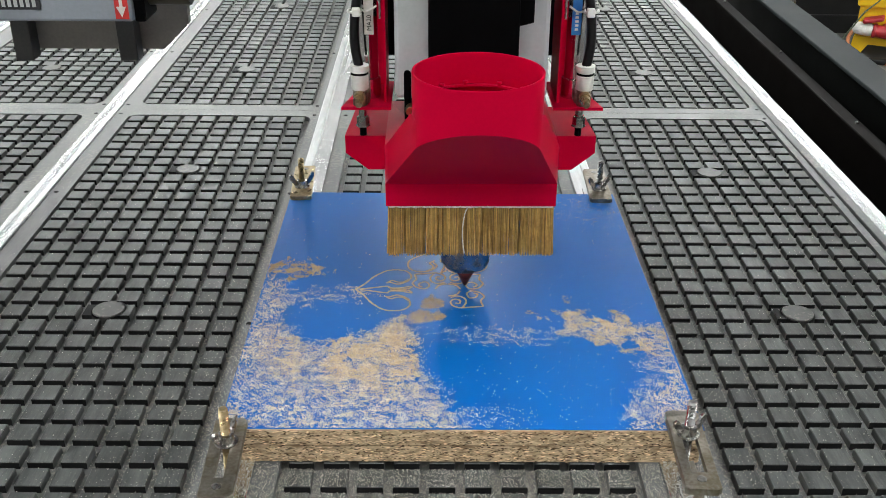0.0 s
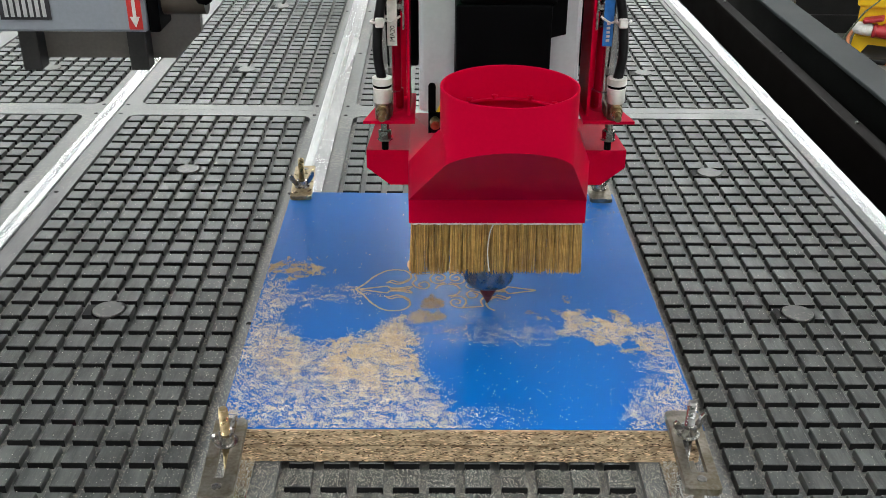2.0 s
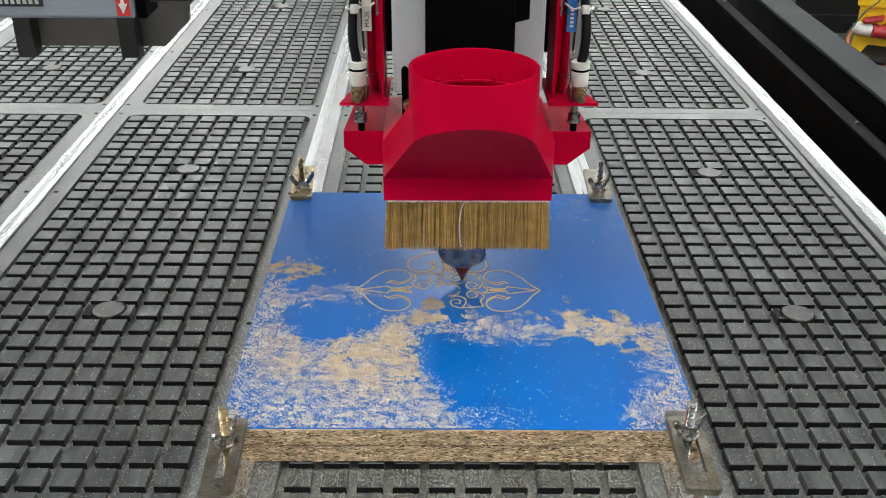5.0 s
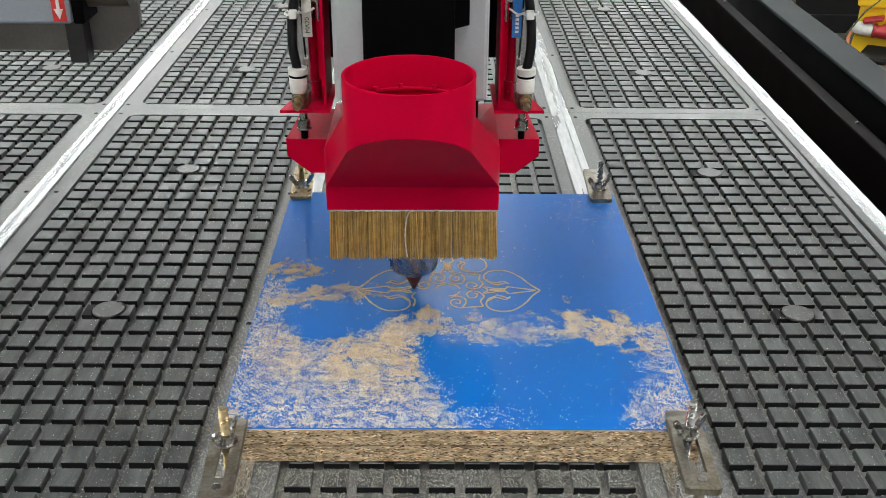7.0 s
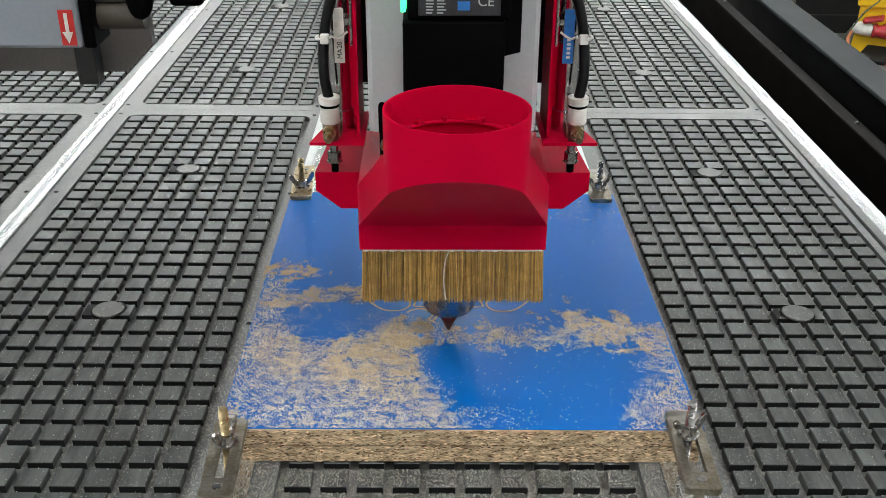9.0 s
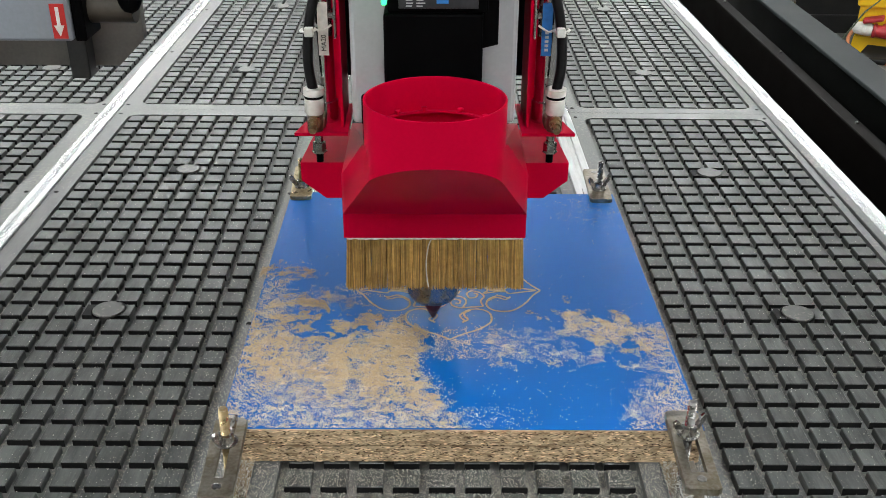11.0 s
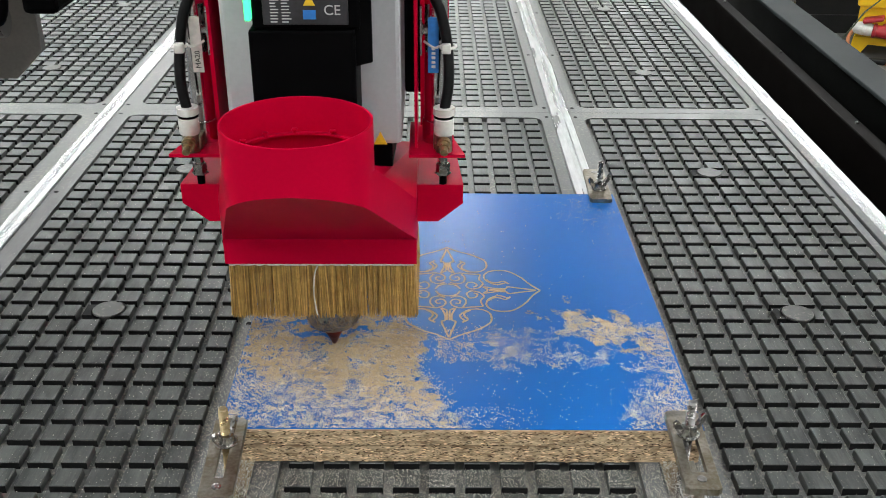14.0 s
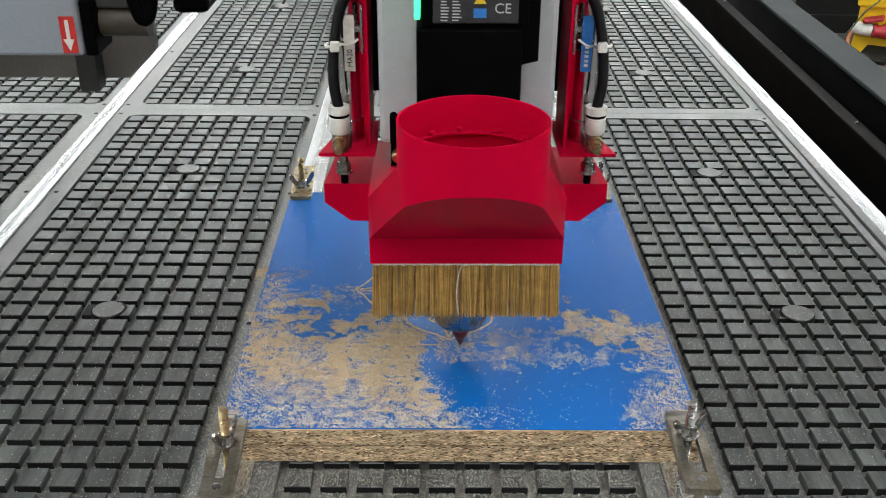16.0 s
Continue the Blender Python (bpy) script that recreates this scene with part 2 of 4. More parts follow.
def block_mesh():
    bm = bmesh.new()
    box(bm, 0, BW, 0, BD, -BH, 0)
    top = [e for e in bm.edges if all(v.co.z > -1e-6 for v in e.verts)]
    bmesh.ops.bevel(bm, geom=top, offset=0.0007, segments=1, affect="EDGES")
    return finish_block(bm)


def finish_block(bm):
    """Worn grey top; lengthwise cuts coloured as lit, cross cuts near black as shaded."""
    me = bpy.data.meshes.new("block")
    bmesh.ops.recalc_face_normals(bm, faces=bm.faces)
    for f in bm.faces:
        # colour by face direction stands in for the light on each side
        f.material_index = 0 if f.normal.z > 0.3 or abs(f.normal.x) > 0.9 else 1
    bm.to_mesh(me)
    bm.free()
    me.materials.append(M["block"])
    me.materials.append(M["block_shade"])
    return me


def cut_block(x, y, cx, cy, r):
    """A block whose edge is cut round by a port."""
    ring = []
    n = 12
    for a, b in (((0, 0), (1, 0)), ((1, 0), (1, 1)), ((1, 1), (0, 1)), ((0, 1), (0, 0))):
        for k in range(n):
            u = a[0] + (b[0] - a[0]) * k / n
            v = a[1] + (b[1] - a[1]) * k / n
            px, py = x + u * BW - cx, y + v * BD - cy
            d = math.hypot(px, py)
            if d < r:
                px, py = px * r / d, py * r / d
                px = min(max(px, x - cx), x + BW - cx) if abs(py) < r else px
            ring.append((px + cx - x, py + cy - y))
    bm = bmesh.new()
    prism(bm, ring, -BH, 0)
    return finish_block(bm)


def panel(label, gx0, gx1, gy0, gy1, bx0, bx1, by0, by1, x0, px, y0, rows, mesh, ports):
    """One matrix panel: recess gx, gy inside a border bx, by; blocks from x0, y0 with pitch px and 30 mm."""
    thing = empty("vacuum_panel", 0, 0, 0)
    tagged(thing, label, "vacuum panel", "vacuum panels of the router bed")
    part("base", boxed(bx0, bx1, by0, by1, -0.03, -BH), "recess", thing, "dusty recessed panel floor")
    r, arc = 0.017, []
    for cx, cy, a0 in ((gx1 - r, gy1 - r, 0), (gx0 + r, gy1 - r, 90), (gx0 + r, gy0 + r, 180), (gx1 - r, gy0 + r, 270)):
        arc += [(cx + r * math.cos(radians(a0 + 15 * k)), cy + r * math.sin(radians(a0 + 15 * k)), 15 * k + a0) for k in range(7)]
    corner = [(bx1, by1), (bx0, by1), (bx0, by0), (bx1, by0)]
    bm = bmesh.new()
    vi = [bm.verts.new((x, y, 0)) for x, y, a in arc]
    vl = [bm.verts.new((x, y, -BH)) for x, y, a in arc]
    vc = [bm.verts.new((x, y, 0)) for x, y in corner]
    vb = [bm.verts.new((x, y, -BH)) for x, y in corner]
    for k in range(28):
        q = k // 7
        n = (k + 1) % 28
        bm.faces.new((vi[k], vi[n], vl[n], vl[k]))
        if n // 7 == q:
            bm.faces.new((vi[k], vi[n], vc[q]))
        else:
            bm.faces.new((vi[k], vi[n], vc[n // 7], vc[q]))
    for k in range(4):
        bm.faces.new((vc[k], vc[(k + 1) % 4], vb[(k + 1) % 4], vb[k]))
    part("border", bm, "border", thing, "smooth grey plastic border")
    for hx in (bx0 + 0.008, bx1 - 0.008):
        for hy in [by0 + 0.022, by1 - 0.022] + [by0 + (by1 - by0) * k / 3 for k in (1, 2)]:
            bm = bmesh.new()
            lathe(bm, [(0.0032, 0.0), (0.0032, 0.0004)], 12, (hx, hy))
            part("screw_hole", bm, "hole", thing)
    for cx, cy in ports:
        bm = bmesh.new()
        lathe(bm, [(0.0165, -BH), (0.0168, 0.0006), (0.0160, 0.0014), (0.0, 0.0014)], 28, (cx, cy))
        part("port_cap", bm, "disc", thing, "round grey port cap")
    for j in rows:
        for i in range(10):
            x, y = x0 + i * px, y0 + j * 0.03
            me = mesh
            for cx, cy in ports:
                if math.hypot(min(max(cx, x), x + BW) - cx, min(max(cy, y), y + BD) - cy) < 0.0190:
                    me = cut_block(x, y, cx, cy, 0.0190)
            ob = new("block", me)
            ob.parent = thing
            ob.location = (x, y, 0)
    return thing


def rail(x0, x1, turn=0.0, first="alu"):
    """T-slot rail: two lips beside a slot."""
    w = x1 - x0
    s0, s1 = w * 0.36, w * 0.64
    thing = empty("clamping_rail")
    thing.matrix_basis = pose(x0, 1.4, 0, 0, 0, turn)
    part("lip", boxed(0, s0, -0.85, 1.6, -0.02, 0.003, bevel=0.0008), first, thing)
    part("lip", boxed(s1, w, -0.85, 1.6, -0.02, 0.003, bevel=0.0008), "alu", thing)
    part("slot_bed", boxed(s0 + 0.0002, s1 - 0.0002, -0.85, 1.6, -0.02, -0.0012), "alu", thing)
    return tagged(thing, "bright aluminium T-slot rail let into the bed", "rail", "T-slot rails of the bed")


def bed():
    y0 = 0.6390
    mesh = block_mesh()
    tagged(part("machine_bed", boxed(-0.95, 0.592, 0.545, 3.02, -0.2, -0.0305), "dark_steel"), "black steel router bed under the panels", "machine bed")
    near, far = range(-1, 30), range(32, 62)
    g0, g1 = 0.602, 1.5365
    f0, f1 = 1.588, 2.495
    name = "black grooved vacuum panel with dusty raised squares"
    for gx0, gx1, bx0, bx1, x0, px, ports, shift in (
            (-0.4895, -0.1955, -0.513, -0.1825, -0.4855, 0.0287, (-0.3455,), 0.004),
            (-0.1270, 0.1790, -0.1475, 0.1965, -0.1199, 0.0300, (0.0264,), 0.0),
            (0.2490, 0.5440, 0.2275, 0.5545, 0.2576, 0.0289, (0.3985,), -0.005),
            (-0.8560, -0.5620, -0.885, -0.5370, -0.8520, 0.0287, (-0.712,), 0.012)):
        panel(name, gx0, gx1, g0, g1, bx0, bx1, 0.56, 1.562, x0, px, y0, near, mesh, [(c, y) for c in ports for y in (0.9206, 1.3106)])
        panel(name, gx0 + shift, gx1 + shift, f0, f1, bx0, bx1, 1.5625, 2.56, x0 + shift, px, y0 - 0.0065, far, mesh,
              [(c + shift, y) for c in ports for y in (1.7847, 2.2647)])
    rail(-0.1820, -0.1480)
    rail(0.1970, 0.2270)
    rail(0.5550, 0.5900, 0.45, "border")
    rail(-0.5365, -0.5135)
    rail(-0.915, -0.8855)
    # bed side: dark cover, flange and the grey side beam
    bm = bmesh.new()
    plate = [(0.5925, -0.03), (0.5925, -0.13), (0.705, -0.12), (0.705, -0.11), (0.603, -0.118), (0.603, -0.03)]
    plate_xz(bm, plate, 0.6, 3.0)
    tagged(part("side_cover", bm, "dark_steel"), "glossy black dusty cover beside the bed", "cover")
    bm = bmesh.new()
    plate_xz(bm, [(0.7105, -0.16), (0.7105, -0.030), (0.7120, -0.0280), (0.7140, -0.0280), (0.7150, -0.033), (0.7200, -0.036), (0.746, -0.036), (0.746, -0.041), (0.720, -0.041),
                  (0.720, -0.16)], 0.6, 3.0)
    flange = tagged(part("edge_flange", bm, "flange"), "dark steel edge flange with a bright rim", "flange")
    for y in (1.2, 1.62, 2.05, 2.5):
        bm = bmesh.new()
        lathe(bm, [(0.0035, -0.036), (0.0035, -0.0325), (0.002, -0.0320), (0, -0.032)], 10, (0.737, y))
        part("screw", bm, "steel", flange)
    beam = tagged(part("side_beam", boxed(0.785, 0.858, 0.6, 3.2, -0.008, 0.0, bevel=0.002), "beam"), "long grey painted side beam", "beam")
    part("web", boxed(0.81, 0.856, 0.6, 3.2, -0.2504, -0.0083), "dark_steel", beam, "black web under the beam")
    tagged(part("bed_frame", boxed(-0.9, 0.86, 0.62, 2.98, -0.749, -0.2505, bevel=0.004), "dark_steel"), "black steel machine frame under the bed", "frame")


# ---------------------------------------------------------------- the board
BX0, BX1, BY0, BY1, BZ = -0.1765, 0.2320, 0.6695, 1.1530, 0.036
CX, CY = 0.0185, 0.9047     # middle of the engraved ornament


def ribbon(line, w=0.0022):
    """A shallow cut: a narrow band with rough edges along a line of (x, y), in the board's top."""
    bm = bmesh.new()
    rows = []
    rng = random.Random(len(line) * 7 + int(line[0][0] * 9999))
    for k, p in enumerate(line):
        d = np.array(line[min(k + 1, len(line) - 1)]) - np.array(line[max(k - 1, 0)])
        d = d / (np.linalg.norm(d) + 1e-9)
        nx, ny = -d[1], d[0]
        a, b = w / 2 * rng.uniform(0.75, 1.15), w / 2 * rng.uniform(0.75, 1.15)
        rows.append([bm.verts.new((p[0] + nx * a, p[1] + ny * a, 0.0003)), bm.verts.new((p[0], p[1], 0.0001)), bm.verts.new((p[0] - nx * b, p[1] - ny * b, 0.0003)),
                     bm.verts.new((p[0], p[1], -0.0012))])
    for r, q in zip(rows, rows[1:]):
        for i in range(4):
            bm.faces.new((r[i], r[(i + 1) % 4], q[(i + 1) % 4], q[i]))
    bm.faces.new(rows[0])
    bm.faces.new(rows[-1])
    return bm


def petal_lines():
    out = [(0.0967, 0.0), (0.0875, 0.0120), (0.0790, 0.0270), (0.0670, 0.0400), (0.0570, 0.0430), (0.0470, 0.0415), (0.0408, 0.0355), (0.0390, 0.0275), (0.0422, 0.0185),
           (0.0520, 0.0115), (0.0612, 0.0155), (0.0650, 0.0136)]
    bud = [(0.0925, 0.0004), (0.0790, 0.0034), (0.0637, 0.0070), (0.0610, 0.0036), (0.0500, 0.0035), (0.0376, 0.0068), (0.0420, 0.0010)]
    crescent = [(0.0412, 0.0225), (0.0465, 0.0165), (0.0530, 0.0160), (0.0590, 0.0192), (0.0648, 0.0140)]
    lines = []
    for s in (1, -1):
        o = spline(out, 6)
        lines += [("a", s, [(r, s * b) for r, b in o[:31]]), ("b", s, [(r, s * b) for r, b in o[30:]]),
                  ("c", s, [(r, s * b) for r, b in spline(bud, 5)]), ("d", s, [(r, s * b) for r, b in spline(crescent, 5)]),
                  ("e", s, [(0.0606 - 0.0022 * k, s * 0.0012) for k in range(9)])]
    return lines


def scroll_lines():
    side = [(0.0334, 0.0048), (0.0374, 0.0138), (0.0337, 0.0222), (0.0354, 0.0337)]
    foot = [(0.0354, 0.0337), (0.0215, 0.0352), (0.0120, 0.0367), (0.0044, 0.0320), (0.0026, 0.0244), (0.0066, 0.0194), (0.0124, 0.0224), (0.0113, 0.0281), (0.0074, 0.0271)]
    curl = [(0.0334, 0.0048), (0.0247, 0.0020), (0.0196, 0.0080), (0.0222, 0.0162), (0.0281, 0.0153), (0.0309, 0.0098), (0.0269, 0.0060)]
    wave = [(0.0028, 0.0156), (0.0096, 0.0128), (0.0168, 0.0170), (0.0184, 0.0262), (0.0149, 0.0345)]
    ring = [(0.0004, 0.0128), (0.0085, 0.0098), (0.0130, 0.0020)]
    return [spline(line, 5) for line in (side, foot, curl, wave, ring)]


CUTS = []    # (piece, second at which it is cut)


def board():
    thing = empty("board", 0, 0, 0)
    tagged(thing, "blue laminated particle board stack being engraved, clamped on the bed", "board")
    bm = boxed(BX0, BX1, BY0, BY1, 0.0188, BZ - 0.0008, bevel=0.0008)
    upper = part("upper_board", bm, "chip", thing, "particle board with a rough sawn edge")
    part("lower_board", boxed(BX0 + 0.003, BX1 - 0.001, BY0 + 0.001, BY1 - 0.001, 0.0002, 0.0174, bevel=0.0012), "chip", thing, "particle board with a rough sawn edge")
    part("laminate", boxed(BX0 + 0.0003, BX1 - 0.0003, BY0 + 0.0003, BY1 - 0.0003, BZ - 0.0008, BZ, bevel=0.0003), "blue", thing, "glossy blue laminate face")
    # chips of wood showing in the sawn front edges
    rng = random.Random(5)
    V, F = [], []
    for k in range(2600):
        x = rng.uniform(BX0 + 0.004, BX1 - 0.004)
        z = rng.uniform(0.001, 0.0345)
        if abs(z - 0.0183) < 0.0014:
            continue
        ln, hh, tilt = rng.uniform(0.0018, 0.0075), rng.uniform(0.0005, 0.0014), rng.uniform(-0.35, 0.35)
        y = BY0 + (0 if z > 0.018 else 0.001) - rng.uniform(0.0001, 0.0005)
        c, s, b = math.cos(tilt), math.sin(tilt), len(V)
        for u, v, w in ((-ln, 0, 0), (0, -hh, 0), (ln, 0, 0), (0, hh, 0), (0, 0, 0.0009)):
            V.append((x + (u * c - v * s) / 2, y + w, z + (u * s + v * c) / 2))
        F += [(b, b + 1, b + 2, b + 3), (b, b + 4, b + 1), (b + 1, b + 4, b + 2), (b + 2, b + 4, b + 3), (b + 3, b + 4, b)]
    tagged(raw("flake_layer", V, F, "fleck", thing), kind="stuff")
    V, F = [], []
    for k in range(850):
        x, z = rng.uniform(BX0 + 0.004, BX1 - 0.004), rng.uniform(0.001, 0.0345)
        ln, hh, tilt = rng.uniform(0.0010, 0.0050), rng.uniform(0.0004, 0.0011), rng.uniform(-0.5, 0.5)
        y = BY0 + (0 if z > 0.018 else 0.001) - rng.uniform(0.0005, 0.0008)
        c, s, b = math.cos(tilt), math.sin(tilt), len(V)
        for u, v, w in ((-ln, 0, 0), (0, -hh, 0), (ln, 0, 0), (0, hh, 0), (0, 0, 0.0009)):
            V.append((x + (u * c - v * s) / 2, y + w, z + (u * s + v * c) / 2))
        F += [(b, b + 1, b + 2, b + 3), (b, b + 4, b + 1), (b + 1, b + 4, b + 2), (b + 2, b + 4, b + 3), (b + 3, b + 4, b)]
    tagged(raw("dark_flake_layer", V, F, "pit", thing), kind="stuff")
    # the ornament: four petals and four scrolls round one middle
    for name, turn, when in (("left", 180, None), ("top", 90, None), ("right", 0, 1), ("bottom", 270, 2)):
        c, s = math.cos(radians(turn)), math.sin(radians(turn))
        for kind, side, line in petal_lines():
            cut = part("engraved_line", ribbon([(r * c - b * s, r * s + b * c) for r, b in line]), "groove", thing)
            cut.location = (CX, CY, BZ)
            if when == 1:
                CUTS.append((cut, {("a", -1): 2.6, ("b", -1): 2.0, ("a", 1): 3.3, ("b", 1): 3.8, ("c", 1): 1.9, ("c", -1): 1.8, ("d", 1): 3.9, ("d", -1): 1.9, ("e", 1): 1.6, ("e", -1): 1.5}[(kind, side)]))
            if when == 2:
                CUTS.append((cut, {("a", -1): 9.2, ("b", -1): 8.2, ("a", 1): 9.8, ("b", 1): 10.6, ("c", 1): 11.8, ("c", -1): 11.3, ("d", 1): 10.9, ("d", -1): 8.6, ("e", 1): 12.2, ("e", -1): 12.0}[(kind, side)]))
    for qx, qy, when in ((-1, 1, None), (1, 1, None), (1, -1, None), (-1, -1, 6.9)):
        for n, line in enumerate(scroll_lines()):
            cut = part("engraved_line", ribbon([(qx * x, qy * y) for x, y in line]), "groove", thing)
            cut.location = (CX, CY, BZ)
            if when:
                CUTS.append((cut, when + 0.25 * n))
    # the straight line cut last
    for k in range(4):
        xa, xb = -0.104 + 0.028 * k, -0.104 + 0.028 * (k + 1)
        cut = part("engraved_line", ribbon([(xa + (xb - xa) * i / 8 - CX, 0.799 - CY) for i in range(9)], 0.0016), "groove", thing)
        cut.location = (CX, CY, BZ)
        CUTS.append((cut, 14.05 + 0.28 * k))


# ---------------------------------------------------------------- clamps
def clamp(name, at, turn, length, width, height, slot, plate, wing, label):
    """A slotted step clamp: strap, bolt, wing nut; the strap's front rests on a foot."""
    thing = empty(name, at[0], at[1], 0)
    thing.rotation_euler = (0, 0, radians(turn))
    z = BZ + 0.0002
    bm = bmesh.new()
    hw = width / 2
    e0, e1 = -length + 0.032, 0.032
    out = [(-hw + 0.003, e0), (hw - 0.003, e0), (hw, e0 + 0.003), (hw, e1 - 0.003), (hw - 0.003, e1), (-hw + 0.003, e1), (-hw, e1 - 0.003), (-hw, e0 + 0.003)]
    s0, s1, sw = slot
    hole = [(-sw, s0), (sw, s0), (sw, s1), (0.6 * sw, s1 + 0.7 * sw), (-0.6 * sw, s1 + 0.7 * sw), (-sw, s1)]
    # strap as ring round the slot
    def at_ray(poly, a):
        best = None
        d = (math.cos(a), math.sin(a))
        cy = (s0 + s1) / 2
        for k in range(len(poly)):
            (x1, y1), (x2, y2) = poly[k], poly[(k + 1) % len(poly)]
            y1, y2 = y1 - cy, y2 - cy
            den = d[0] * (y2 - y1) - d[1] * (x2 - x1)
            if abs(den) < 1e-12:
                continue
            t = (x1 * (y2 - y1) - y1 * (x2 - x1)) / den
            u = (x1 * d[1] - y1 * d[0]) / den
            if t > 0 and -1e-9 <= u <= 1 + 1e-9 and (best is None or t < best):
                best = t
        return (best * d[0], best * d[1] + cy)
    angs = sorted({round(math.atan2(y - (s0 + s1) / 2, x), 5) for x, y in out + hole})
    o = [at_ray(out, a) for a in angs]
    h = [at_ray(hole, a) for a in angs]
    n = len(angs)
    vo, vh = [bm.verts.new((*p, z + height)) for p in o], [bm.verts.new((*p, z + height)) for p in h]
    wo, wh = [bm.verts.new((*p, z)) for p in o], [bm.verts.new((*p, z)) for p in h]
    for k in range(n):
        m = (k + 1) % n
        bm.faces.new((vo[k], vo[m], vh[m], vh[k]))
        bm.faces.new((wo[k], wh[k], wh[m], wo[m]))
        bm.faces.new((vo[k], wo[k], wo[m], vo[m]))
        bm.faces.new((vh[k], vh[m], wh[m], wh[k]))
    edges = [e for e in bm.edges if all(v in vo for v in e.verts)]
    bmesh.ops.bevel(bm, geom=edges, offset=0.0008, segments=2, affect="EDGES", profile=0.5)
    part("strap", bm, plate, thing)
    bm = bmesh.new()
    lathe(bm, [(0.0075, 0.0002), (0.0075, 0.005), (0.0042, 0.0055), (0.0042, z)], 14, (0, e0 + 0.012))
    part("foot_screw", bm, plate, thing)
    bm = bmesh.new()
    lathe(bm, [(0.0038, z + height), (0.0038, z + height + 0.0006), (0.0022, z + height + 0.0008), (0, z + height + 0.0008)], 16, (0, e0 + 0.012))
    part("rivet", bm, "steel", thing)
    # threaded bolt
    bm = bmesh.new()
    prof, zz, top = [], 0.0, wing[1]
    while zz < top - 0.001:
        prof += [(0.0041, zz), (0.0031, zz + 0.0007)]
        zz += 0.0014
    lathe(bm, prof + [(0.0036, top - 0.0006), (0.0028, top), (0, top)], 14)
    part("threaded_bolt", bm, wing[0], thing)
    bm = bmesh.new()
    zb = z + height
    lathe(bm, [(0.0095, zb), (0.0095, zb + 0.0012), (0.0072, zb + 0.0014), (0.0064, zb + 0.0085), (0.0042, zb + 0.009)], 18)
    part("nut", bm, "steel", thing, smooth=40)
    for sgn in (1, -1):
        bm = bmesh.new()
        shape = [(0.005, 0.001), (0.010, 0.003), (0.0155, 0.011), (0.0165, 0.0165), (0.0135, 0.018), (0.0105, 0.015), (0.0085, 0.0095), (0.005, 0.007)]
        plate_xz(bm, [(sgn * x, zb + q) for x, q in shape], -0.0016, 0.0016)
        bmesh.ops.bevel(bm, geom=list(bm.edges), offset=0.0006, segments=1, affect="EDGES")
        bmesh.ops.rotate(bm, cent=(0, 0, 0), matrix=Matrix.Rotation(radians(wing[2]), 3, "Z"), verts=bm.verts)
        part("wing", bm, "steel", thing)
    return tagged(thing, label, "clamp", "clamps that hold the board")


def clamps():
    clamp("clamp", (-0.1646, 0.6450), 2.5, 0.098, 0.0270, 0.005, (-0.044, 0.004, 0.0038), "zinc", ("brass", 0.075, 62), "worn zinc clamp with brass bolt on the board's front edge")
    clamp("clamp", (0.2138, 0.6565), -2.1, 0.100, 0.0285, 0.006, (-0.048, 0.004, 0.0062), "zinc", ("steel", 0.075, 25), "worn zinc clamp with wing nut on the board's front edge")
    clamp("clamp", (-0.1636, 1.1600), 183, 0.100, 0.0265, 0.005, (-0.024, 0.004, 0.0042), "brass", ("brass", 0.079, 20), "brassy clamp strap with a wing nut on the board's rear corner")
    clamp("clamp", (0.2140, 1.1580), 178, 0.098, 0.0275, 0.005, (-0.024, 0.004, 0.0042), "zinc", ("steel", 0.079, 25), "zinc clamp strap with a wing nut on the board's rear corner")


